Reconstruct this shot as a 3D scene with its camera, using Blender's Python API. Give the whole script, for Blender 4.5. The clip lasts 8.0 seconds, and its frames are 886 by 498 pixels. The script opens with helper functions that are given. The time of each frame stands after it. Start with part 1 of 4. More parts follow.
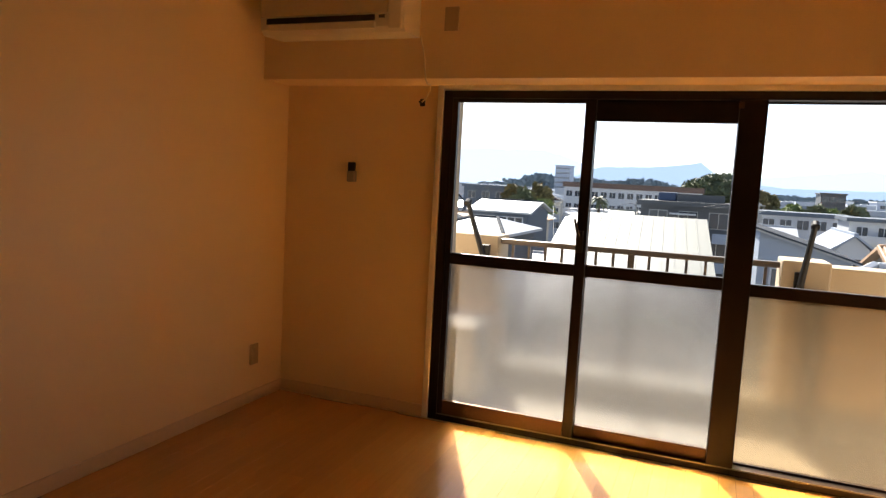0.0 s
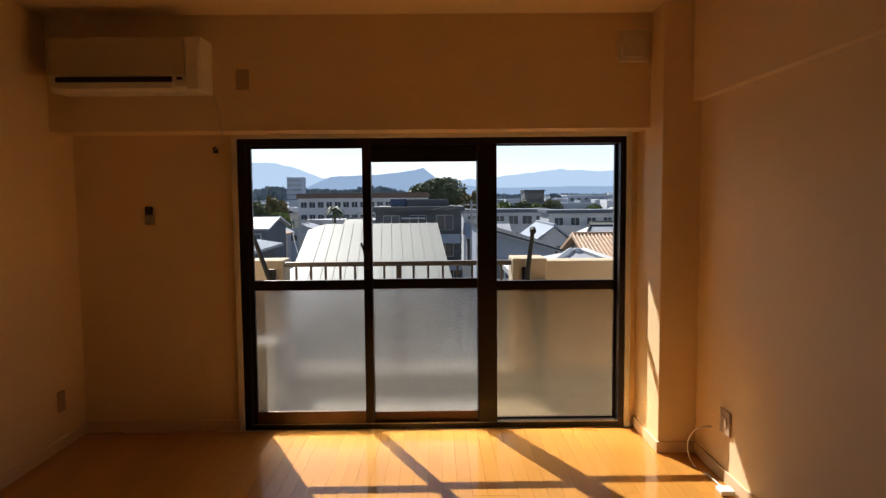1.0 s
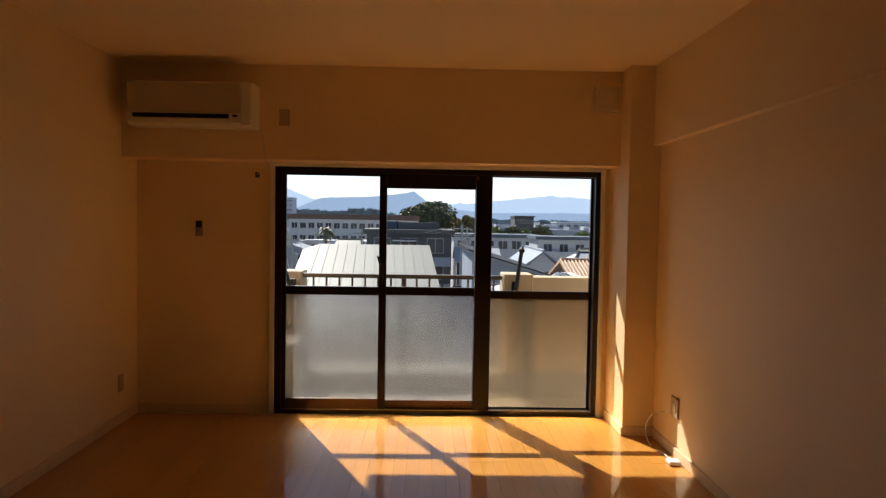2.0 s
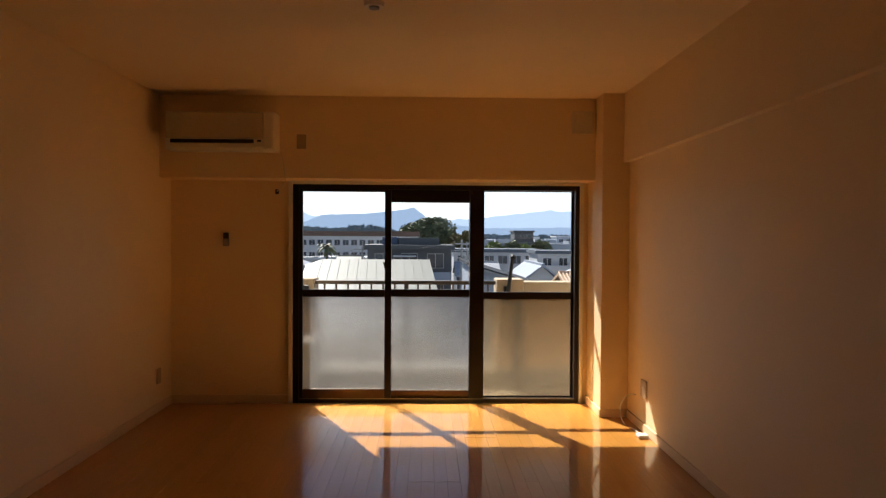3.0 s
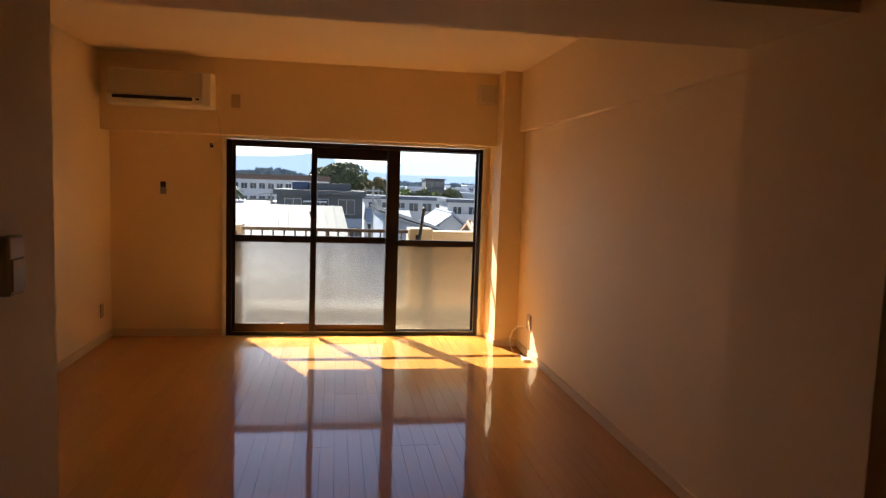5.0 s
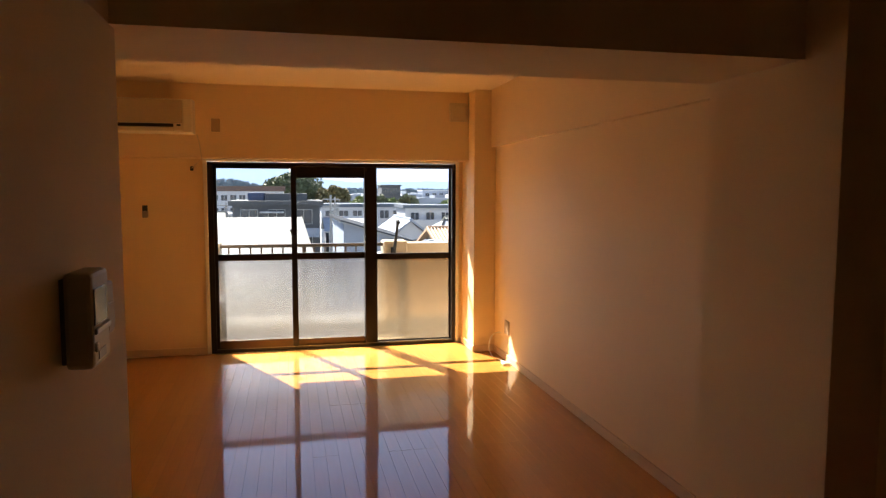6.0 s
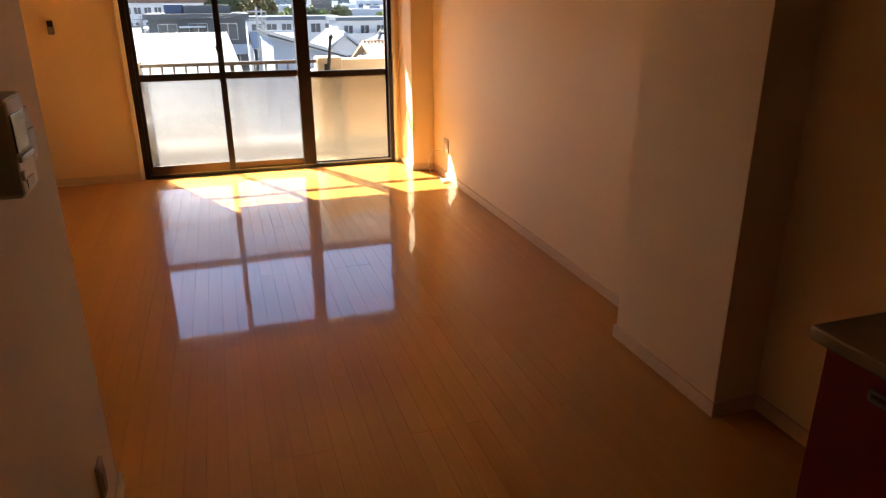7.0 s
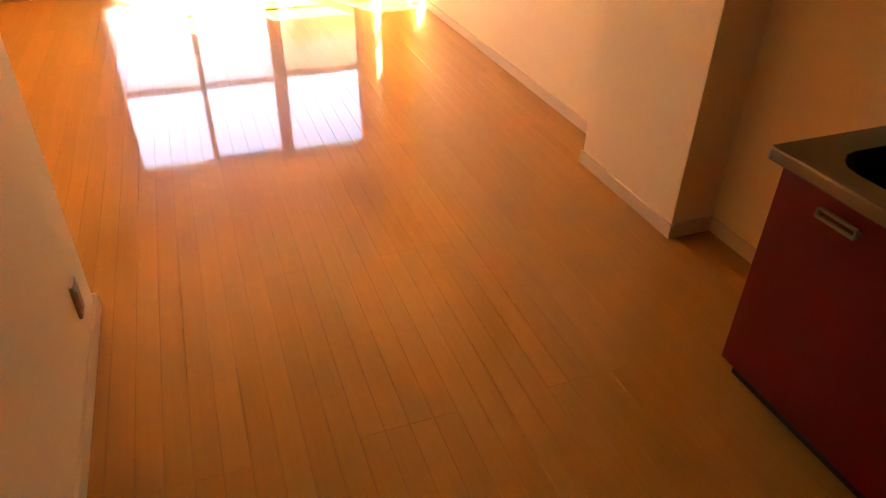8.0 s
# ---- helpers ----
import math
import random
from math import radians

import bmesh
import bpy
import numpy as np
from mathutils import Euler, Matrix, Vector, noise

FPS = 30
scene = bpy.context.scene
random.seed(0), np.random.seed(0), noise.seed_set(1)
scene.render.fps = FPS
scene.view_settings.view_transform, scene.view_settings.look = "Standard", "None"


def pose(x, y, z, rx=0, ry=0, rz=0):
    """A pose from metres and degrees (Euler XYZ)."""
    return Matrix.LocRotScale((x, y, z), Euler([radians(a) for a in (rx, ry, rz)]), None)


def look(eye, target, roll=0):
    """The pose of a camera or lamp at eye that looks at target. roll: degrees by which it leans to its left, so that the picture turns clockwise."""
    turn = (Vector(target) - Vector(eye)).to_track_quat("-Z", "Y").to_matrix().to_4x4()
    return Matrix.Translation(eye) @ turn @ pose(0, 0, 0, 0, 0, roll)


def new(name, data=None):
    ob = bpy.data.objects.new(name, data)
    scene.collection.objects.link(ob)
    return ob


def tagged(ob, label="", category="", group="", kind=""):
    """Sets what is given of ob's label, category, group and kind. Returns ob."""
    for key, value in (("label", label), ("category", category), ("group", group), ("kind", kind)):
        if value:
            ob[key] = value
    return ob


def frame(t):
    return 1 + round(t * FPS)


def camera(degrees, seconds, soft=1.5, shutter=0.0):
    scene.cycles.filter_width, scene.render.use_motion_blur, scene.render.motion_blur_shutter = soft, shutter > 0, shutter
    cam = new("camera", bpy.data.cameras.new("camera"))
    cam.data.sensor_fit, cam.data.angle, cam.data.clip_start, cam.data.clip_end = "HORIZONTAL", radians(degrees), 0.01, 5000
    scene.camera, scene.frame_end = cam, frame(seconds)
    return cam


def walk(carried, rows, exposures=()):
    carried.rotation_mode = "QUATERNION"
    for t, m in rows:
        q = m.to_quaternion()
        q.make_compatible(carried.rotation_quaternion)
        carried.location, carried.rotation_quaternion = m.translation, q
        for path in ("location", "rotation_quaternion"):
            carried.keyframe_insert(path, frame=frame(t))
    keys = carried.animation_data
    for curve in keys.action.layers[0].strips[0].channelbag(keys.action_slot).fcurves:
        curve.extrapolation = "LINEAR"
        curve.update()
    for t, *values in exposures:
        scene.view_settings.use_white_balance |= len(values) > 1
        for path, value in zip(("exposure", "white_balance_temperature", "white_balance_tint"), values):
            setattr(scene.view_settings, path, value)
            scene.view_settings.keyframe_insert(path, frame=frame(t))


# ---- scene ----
cam = camera(66.4, 8.0, soft=1.3)
PATH = [
    (0, (0.067, 0.028, 1.346), (-0.660, 1.880, 1.146), 3.13),
    (0.2, (0.082, -0.101, 1.392), (-0.442, 1.821, 1.216), 1.89),
    (0.5, (0.093, -0.314, 1.450), (-0.249, 1.644, 1.228), 1.72),
    (0.8, (-0.079, -0.567, 1.436), (-0.176, 1.426, 1.290), 1.79),
    (1, (-0.107, -0.717, 1.462), (-0.090, 1.277, 1.312), -0.50),
    (1.5, (-0.203, -1.144, 1.450), (-0.193, 0.851, 1.312), -0.10),
    (2, (-0.218, -1.517, 1.446), (-0.169, 0.481, 1.366), 0.97),
    (2.2, (-0.225, -1.681, 1.400), (-0.171, 0.317, 1.341), -0.06),
    (3.3, (-0.202, -2.355, 1.394), (-0.150, -0.355, 1.361), 0.59),
    (3.5, (-0.155, -2.474, 1.429), (-0.061, -0.477, 1.395), 0.06),
    (4, (-0.210, -2.702, 1.437), (-0.037, -0.711, 1.345), 0.67),
    (4.5, (-0.230, -2.881, 1.418), (-0.176, -0.890, 1.237), 0.14),
    (4.7, (-0.255, -2.935, 1.432), (-0.074, -0.953, 1.236), 2.13),
    (5.8, (-0.548, -3.186, 1.550), (-0.083, -1.247, 1.401), -0.31),
    (6, (-0.565, -3.232, 1.555), (-0.130, -1.287, 1.387), 0.11),
    (6.5, (-0.564, -3.256, 1.559), (-0.017, -1.365, 1.206), 0.33),
    (7, (-0.565, -3.254, 1.558), (0.006, -1.464, 0.872), -0.30),
    (7.2, (-0.557, -3.249, 1.562), (0.015, -1.529, 0.718), -0.17),
    (7.5, (-0.566, -3.256, 1.550), (0.012, -1.621, 0.554), 0.11),
    (8, (-0.556, -3.269, 1.529), (0.026, -1.719, 0.406), 0.98),
]
EXPOSURES = [(0.0, 1.59, 6600, 14), (0.5, 0.66, 6400, 14), (0.8, 0.49, 6300, 14), (1.0, 0.71, 6300, 14), (1.5, 1.29, 6300, 14), (2.0, 0.79, 6400, 14), (3.5, 1.21, 6400, 14), (4.0, 1.87, 6400, 14), (4.5, 1.62, 6400, 14), (6.0, 1.99, 6500, 14), (6.5, 2.39, 6600, 14), (7.0, 2.54, 6350, 14), (7.5, 3.47, 7100, 14), (8.0, 4.52, 7800, 12)]
walk(cam, [(t, look(eye, target, roll)) for t, eye, target, roll in PATH], EXPOSURES)

# ---- daylight ----
SUN_WAY = Vector((0.47, -1.0, -1.0))
world = bpy.data.worlds.new("sky")
scene.world = world
world.use_nodes = True
wn = world.node_tree
sky = wn.nodes.new("ShaderNodeTexSky")
sky.sky_type, sky.sun_disc = "NISHITA", False
sky.sun_elevation, sky.sun_rotation = radians(42), radians(-25)
sky.air_density, sky.dust_density, sky.ozone_density = 1.0, 0.3, 3.0
cool = wn.nodes.new("ShaderNodeVectorMath")
cool.operation, cool.inputs[1].default_value = "MULTIPLY", (0.95, 0.985, 1.07)
wn.links.new(sky.outputs[0], cool.inputs[0])
way, height, thin, haze = wn.nodes.new("ShaderNodeTexCoord"), wn.nodes.new("ShaderNodeSeparateXYZ"), wn.nodes.new("ShaderNodeMapRange"), wn.nodes.new("ShaderNodeVectorMath")
thin.inputs["From Max"].default_value, thin.inputs["To Min"].default_value, thin.inputs["To Max"].default_value = 0.45, 1.0, 0.0
haze.operation, haze.inputs[1].default_value = "MULTIPLY_ADD", (7.0, 7.3, 7.8)
wn.links.new(way.outputs["Generated"], height.inputs[0])
wn.links.new(height.outputs["Z"], thin.inputs["Value"])
wn.links.new(thin.outputs[0], haze.inputs[0])
wn.links.new(cool.outputs[0], haze.inputs[2])
wn.links.new(haze.outputs[0], wn.nodes["Background"].inputs[0])
wn.nodes["Background"].inputs[1].default_value = 0.05
sun = new("sun", bpy.data.lights.new("sun", "SUN"))
sun.data.energy, sun.data.angle, sun.data.color = 5.0, radians(0.55), (1.0, 0.94, 0.85)
sun.matrix_world = look((0, 0, 30), Vector((0, 0, 30)) + SUN_WAY)


# ---- materials ----
def shader(name):
    m = bpy.data.materials.new(name)
    m.use_nodes = True
    return m, m.node_tree, m.node_tree.nodes["Principled BSDF"]


def surface(name, colour, rough=0.6, vary=0.12, grain=40.0, stain=1.5, bump=0.1, metal=0.0, stretch=(1, 1, 1), pieces=0.0, coat=0.0, rough_vary=0.1):
    """A base colour with fine grain, large soft stains and relief, all in metres."""
    m, tree, bsdf = shader(name)
    N, L = tree.nodes.new, tree.links.new
    tc, mp = N("ShaderNodeTexCoord"), N("ShaderNodeMapping")
    mp.inputs["Scale"].default_value = stretch
    L(tc.outputs["Object"], mp.inputs["Vector"])
    fine, wide = N("ShaderNodeTexNoise"), N("ShaderNodeTexNoise")
    fine.inputs["Scale"].default_value, fine.inputs["Detail"].default_value = grain, 5
    wide.inputs["Scale"].default_value, wide.inputs["Detail"].default_value = stain, 3
    geo = N("ShaderNodeNewGeometry")
    L(mp.outputs[0], fine.inputs["Vector"])
    L(geo.outputs["Position"], wide.inputs["Vector"])
    both = N("ShaderNodeMath")
    both.operation = "ADD"
    L(fine.outputs[0], both.inputs[0]), L(wide.outputs[0], both.inputs[1])
    last = both
    if pieces:
        info, mul, add = N("ShaderNodeObjectInfo"), N("ShaderNodeMath"), N("ShaderNodeMath")
        mul.operation, mul.inputs[1].default_value = "MULTIPLY_ADD", pieces
        mul.inputs[2].default_value = -0.5 * pieces
        L(info.outputs["Random"], mul.inputs[0])
        L(both.outputs[0], add.inputs[0]), L(mul.outputs[0], add.inputs[1])
        last = add
    ramp = N("ShaderNodeMapRange")
    ramp.inputs["From Min"].default_value, ramp.inputs["From Max"].default_value = 0.6, 1.4
    ramp.inputs["To Min"].default_value, ramp.inputs["To Max"].default_value = 1 - vary, 1 + vary
    L(last.outputs[0], ramp.inputs["Value"])
    tint = N("ShaderNodeVectorMath")
    tint.operation = "SCALE"
    tint.inputs[0].default_value = colour
    L(ramp.outputs[0], tint.inputs["Scale"])
    L(tint.outputs[0], bsdf.inputs["Base Color"])
    rr = N("ShaderNodeMapRange")
    rr.inputs["From Min"].default_value, rr.inputs["From Max"].default_value = 0.3, 0.7
    rr.inputs["To Min"].default_value, rr.inputs["To Max"].default_value = max(rough * (1 - rough_vary), 0.02), min(rough * (1 + rough_vary), 1)
    L(wide.outputs[0], rr.inputs["Value"])
    L(rr.outputs[0], bsdf.inputs["Roughness"])
    bsdf.inputs["Metallic"].default_value = metal
    bsdf.inputs["Coat Weight"].default_value = coat
    bsdf.inputs["Coat Roughness"].default_value, bsdf.inputs["Coat IOR"].default_value = 0.05, 1.52
    if bump:
        b = N("ShaderNodeBump")
        b.inputs["Strength"].default_value, b.inputs["Distance"].default_value = bump, 0.004
        L(fine.outputs[0], b.inputs["Height"])
        L(b.outputs[0], bsdf.inputs["Normal"])
    return m


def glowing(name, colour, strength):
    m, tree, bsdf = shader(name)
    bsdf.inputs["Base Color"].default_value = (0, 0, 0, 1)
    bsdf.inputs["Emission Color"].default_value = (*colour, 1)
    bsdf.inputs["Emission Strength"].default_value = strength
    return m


def clear_glass():
    m, tree, bsdf = shader("clear glass")
    N, L = tree.nodes.new, tree.links.new
    see, shine, mix, fres = N("ShaderNodeBsdfTransparent"), N("ShaderNodeBsdfGlossy"), N("ShaderNodeMixShader"), N("ShaderNodeFresnel")
    see.inputs[0].default_value = (0.95, 0.97, 0.96, 1)
    shine.inputs["Roughness"].default_value = 0.02
    fres.inputs[0].default_value = 1.25
    L(fres.outputs[0], mix.inputs[0]), L(see.outputs[0], mix.inputs[1]), L(shine.outputs[0], mix.inputs[2])
    L(mix.outputs[0], tree.nodes["Material Output"].inputs[0])
    return m


def frosted_glass():
    m, tree, bsdf = shader("frosted glass")
    N, L = tree.nodes.new, tree.links.new
    bend, soft, mix = N("ShaderNodeBsdfRefraction"), N("ShaderNodeBsdfTranslucent"), N("ShaderNodeMixShader")
    bend.inputs["Color"].default_value, bend.inputs["Roughness"].default_value, bend.inputs["IOR"].default_value = (0.95, 0.96, 0.95, 1), 0.27, 1.45
    soft.inputs["Color"].default_value = (0.9, 0.9, 0.88, 1)
    mix.inputs[0].default_value = 0.05
    L(bend.outputs[0], mix.inputs[1]), L(soft.outputs[0], mix.inputs[2])
    L(mix.outputs[0], tree.nodes["Material Output"].inputs[0])
    return m


def shading_sheet(name, low, high):
    """Added see-through sheet whose painted shade deepens from the pane's bottom to its top."""
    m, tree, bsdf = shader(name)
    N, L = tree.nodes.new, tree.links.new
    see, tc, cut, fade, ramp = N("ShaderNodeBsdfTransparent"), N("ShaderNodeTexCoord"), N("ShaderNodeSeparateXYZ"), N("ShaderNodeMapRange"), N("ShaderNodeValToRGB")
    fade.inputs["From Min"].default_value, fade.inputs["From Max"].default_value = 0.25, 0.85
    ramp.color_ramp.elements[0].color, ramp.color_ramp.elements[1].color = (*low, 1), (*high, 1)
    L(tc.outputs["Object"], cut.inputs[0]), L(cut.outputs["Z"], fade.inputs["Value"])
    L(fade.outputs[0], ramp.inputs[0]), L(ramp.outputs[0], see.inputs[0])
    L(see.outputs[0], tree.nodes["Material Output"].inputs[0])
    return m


# Made-up sheets: grey dims the frosted view, tan imitates the parapet behind.
PANE_SHADE = shading_sheet("grey pane shading sheet", (0.90, 0.88, 0.85), (0.61, 0.61, 0.62))
PANE_SHADE_TAN = shading_sheet("tan pane shading sheet", (0.90, 0.80, 0.65), (0.58, 0.49, 0.37))
WALLPAPER = surface("cream wallpaper", (0.89, 0.685, 0.39), 0.75, 0.05, 260, 1.2, 0.25)
CEILING = surface("ceiling paper", (0.88, 0.69, 0.41), 0.85, 0.05, 200, 1.0, 0.2)
CASING = surface("white casing", (0.80, 0.76, 0.68), 0.45, 0.04, 80, 2, 0.03)
SKIRT = surface("cream skirting", (0.76, 0.57, 0.34), 0.75, 0.05, 60, 2, 0.04)
WOOD = surface("orange oak flooring", (0.53, 0.245, 0.046), 0.36, 0.10, 9, 0.8, 0.03, stretch=(6, 0.5, 1), pieces=0.4, rough_vary=0.25, coat=0.9)
WOOD.node_tree.nodes["Principled BSDF"].inputs["Specular IOR Level"].default_value = 0.08
WOOD.node_tree.nodes["Principled BSDF"].inputs["Coat IOR"].default_value = 1.66
WOOD.node_tree.nodes["Principled BSDF"].inputs["Specular Tint"].default_value = (1.0, 0.78, 0.5, 1)
# Dark brown for an unseen wall, to cut bounce light in the kitchen.
DIMMING_BROWN = surface("dark brown dimming surface", (0.16, 0.09, 0.05), 0.5, 0.2, 12, 1.0, 0.05, stretch=(8, 8, 0.7))
UNDER = surface("dark seam", (0.11, 0.048, 0.012), 0.8, 0.1)
BRONZE = surface("dark bronze aluminium", (0.022, 0.013, 0.009), 0.38, 0.15, 90, 3, 0.02, metal=0.5)
BRONZE_WARM = surface("brown aluminium rail", (0.10, 0.055, 0.03), 0.35, 0.15, 90, 3, 0.02, metal=0.6)
CLEAR, FROST = clear_glass(), frosted_glass()
AC_WHITE = surface("aged cream plastic", (0.84, 0.77, 0.60), 0.4, 0.04, 50, 2, 0.02)
AC_PANEL = surface("dull beige plastic", (0.60, 0.50, 0.32), 0.5, 0.04, 50, 2, 0.02)
BLACK = surface("black plastic", (0.015, 0.013, 0.012), 0.5, 0.1)
GREY_PLASTIC = surface("grey plastic", (0.30, 0.27, 0.24), 0.45, 0.06)
WHITE_PLASTIC = surface("white plastic", (0.78, 0.75, 0.68), 0.35, 0.04)
PLATE = surface("ivory plate", (0.72, 0.60, 0.40), 0.4, 0.05)
PLATE_DULL = surface("dull brown-ivory plate", (0.50, 0.36, 0.20), 0.5, 0.05)
SCREEN = surface("grey display", (0.06, 0.07, 0.075), 0.12, 0.05)
RED = surface("red laminate", (0.17, 0.002, 0.002), 0.35, 0.06, 30, 2, 0.01)
STEEL = surface("brushed steel", (0.22, 0.20, 0.17), 0.32, 0.1, 120, 3, 0.05, metal=1.0, stretch=(1, 8, 1))
CHROME = surface("satin metal", (0.24, 0.21, 0.16), 0.42, 0.05, metal=1.0)
DARK_STEEL = surface("sink bowl steel", (0.03, 0.03, 0.03), 0.4, 0.1, metal=1.0)
PARAPET = surface("beige sprayed render", (0.58, 0.46, 0.32), 0.85, 0.1, 70, 1.5, 0.5)
BALCONY = surface("dull grey balcony concrete", (0.27, 0.255, 0.22), 0.9, 0.25, 30, 1.2, 0.3)
SOCKET_BROWN = surface("brown socket plate", (0.38, 0.25, 0.13), 0.5, 0.05)
UNIT_BEIGE = surface("dull beige unit casing", (0.36, 0.32, 0.25), 0.6, 0.1)
PIER_SHADE_OLIVE = surface("olive-brown pier shade", (0.16, 0.12, 0.05), 0.6, 0.1)
RAIL = surface("bronze handrail", (0.16, 0.13, 0.11), 0.4, 0.1, metal=0.4)


# ---- mesh helpers ----
PLACE = {}


def box(bm, x0, x1, y0, y1, z0, z1, bevel=0.0, seg=2):
    got = bmesh.ops.create_cube(bm, size=1.0)["verts"]
    for v in got:
        v.co = Vector(((x0 + x1) / 2 + v.co.x * (x1 - x0), (y0 + y1) / 2 + v.co.y * (y1 - y0), (z0 + z1) / 2 + v.co.z * (z1 - z0)))
    if bevel:
        edges = {e for v in got for e in v.link_edges}
        bmesh.ops.bevel(bm, geom=list(edges), offset=bevel, segments=seg, affect="EDGES", profile=0.5)
    return bm


def boxes(*rows, bevel=0.0):
    bm = bmesh.new()
    for r in rows:
        box(bm, *r, bevel=bevel)
    return bm


def tube(bm, a, b, r0, r1=None, sides=10):
    a, b = Vector(a), Vector(b)
    m = Matrix.Translation((a + b) / 2) @ (b - a).to_track_quat("Z", "Y").to_matrix().to_4x4()
    bmesh.ops.create_cone(bm, cap_ends=True, segments=sides, radius1=r0, radius2=r0 if r1 is None else r1, depth=(b - a).length, matrix=m)
    return bm


def prism(bm, outline, axis, lo, hi):
    """A closed outline of 2D points pushed along one axis. axis x: points are (y, z); y: (x, z); z: (x, y)."""
    def at(p, d):
        return {"x": (d, p[0], p[1]), "y": (p[0], d, p[1]), "z": (p[0], p[1], d)}[axis]
    one, two = [bm.verts.new(at(p, lo)) for p in outline], [bm.verts.new(at(p, hi)) for p in outline]
    n = len(outline)
    faces = [bm.faces.new(one), bm.faces.new(two[::-1])]
    faces += [bm.faces.new((one[i], two[i], two[(i + 1) % n], one[(i + 1) % n])) for i in range(n)]
    bmesh.ops.recalc_face_normals(bm, faces=faces)
    return bm


def finish(name, bm, material, smooth=False):
    mesh = bpy.data.meshes.new(name)
    bm.to_mesh(mesh)
    bm.free()
    mesh.materials.append(material)
    if smooth:
        mesh.shade_smooth()
    return mesh


def thing(name, place, label, category, group="", kind=""):
    ob = new(name)
    ob.location = place
    ob.empty_display_size = 0.1
    PLACE[ob] = Vector(place)
    return tagged(ob, label, category, group, kind)


def part(name, bm, material, parent, label="", smooth=False):
    """One mesh under a thing or part; the bmesh is in world metres."""
    base = PLACE[parent]
    bmesh.ops.translate(bm, vec=-base, verts=bm.verts)
    ob = new(name, finish(name, bm, material, smooth))
    ob.parent = parent
    PLACE[ob] = base
    return tagged(ob, label)


def single(name, bm, material, label, category, group="", kind="", place=None, smooth=False):
    """A thing that is one mesh; the bmesh is in world metres."""
    lo = Vector(place) if place else Vector([sum(v.co[i] for v in bm.verts) / len(bm.verts) for i in range(3)])
    bmesh.ops.translate(bm, vec=-lo, verts=bm.verts)
    ob = new(name, finish(name, bm, material, smooth))
    ob.location = lo
    PLACE[ob] = lo
    return tagged(ob, label, category, group, kind)


def structure(name, bm, material, label, category):
    return single(name, bm, material, label, category, kind="structure", place=(0, 0, 0))


# ---- the room's shell ----
CEIL = 2.52
XL, XR, YW = -2.35, 1.358, 3.52
structure("wall_west", boxes((XL - 0.15, XL, -1.12, YW + 0.15, -0.1, CEIL)), WALLPAPER, "cream textured wallpaper wall beside the air conditioner", "wall")
structure("wall_east", boxes((XR, XR + 0.2, -0.66, YW + 0.15, -0.1, CEIL)), WALLPAPER, "cream wallpaper wall catching reflected sunlight", "wall")
structure("wall_north", boxes((XL, -1.36, YW, YW + 0.15, -0.1, CEIL), (1.10, XR, YW, YW + 0.15, -0.1, CEIL), (-1.36, 1.10, YW, YW + 0.15, 1.86, CEIL), (-1.36, 1.10, YW, YW + 0.15, -0.1, 0.012)), WALLPAPER, "cream wallpaper wall round the balcony window", "wall")
structure("ceiling", boxes((XL - 0.15, XR + 0.2, -1.0, YW + 0.15, CEIL, CEIL + 0.15)), CEILING, "cream papered ceiling of the living room", "ceiling")
structure("window_beam", boxes((XL, 1.145, 3.27, YW, 1.862, CEIL)), WALLPAPER, "papered boxed beam above the balcony window", "beam")
structure("column", boxes((1.145, XR, 3.05, YW, 0.0, CEIL), bevel=0.004), WALLPAPER, "slim papered corner column beside the window", "column")
structure("side_beam", boxes((1.31, XR, -0.66, 3.05, 1.985, CEIL)), WALLPAPER, "shallow papered beam along the side wall", "beam")
structure("pier_east", boxes((1.155, 1.6, -1.38, -0.66, 0.0, CEIL), bevel=0.003), WALLPAPER, "wide papered pier between kitchen and living room", "pier")
structure("cross_beam", boxes((XL, 1.155, -1.20, -0.66, 2.008, CEIL)), WALLPAPER, "papered beam crossing between kitchen and living room", "beam")
structure("wall_hall", boxes((-1.20, -1.04, -4.5, -1.14, -0.1, 2.008), (-1.20, -1.04, -4.5, -1.20, 2.008, CEIL), bevel=0.003), WALLPAPER, "papered partition end carrying the intercom", "wall")
structure("wall_closet", boxes((XL, -1.20, -1.27, -1.12, -0.1, 2.008)), WALLPAPER, "papered return wall of the living room", "wall")
structure("wall_kitchen", boxes((1.36, 1.6, -4.5, -1.38, -0.1, CEIL)), WALLPAPER, "papered wall behind the kitchen unit", "wall")
# Unseen closing wall, kept dark so that the kitchen stays dim.
structure("wall_south", boxes((-1.20, 1.6, -4.65, -4.5, -0.1, CEIL)), DIMMING_BROWN, "unseen wall closing the kitchen, dark brown to dim it", "wall")
structure("ceiling_kitchen", boxes((-1.20, 1.6, -4.65, -1.20, 2.42, 2.57)), CEILING, "papered kitchen ceiling", "ceiling")

H, TH = 0.065, 0.012
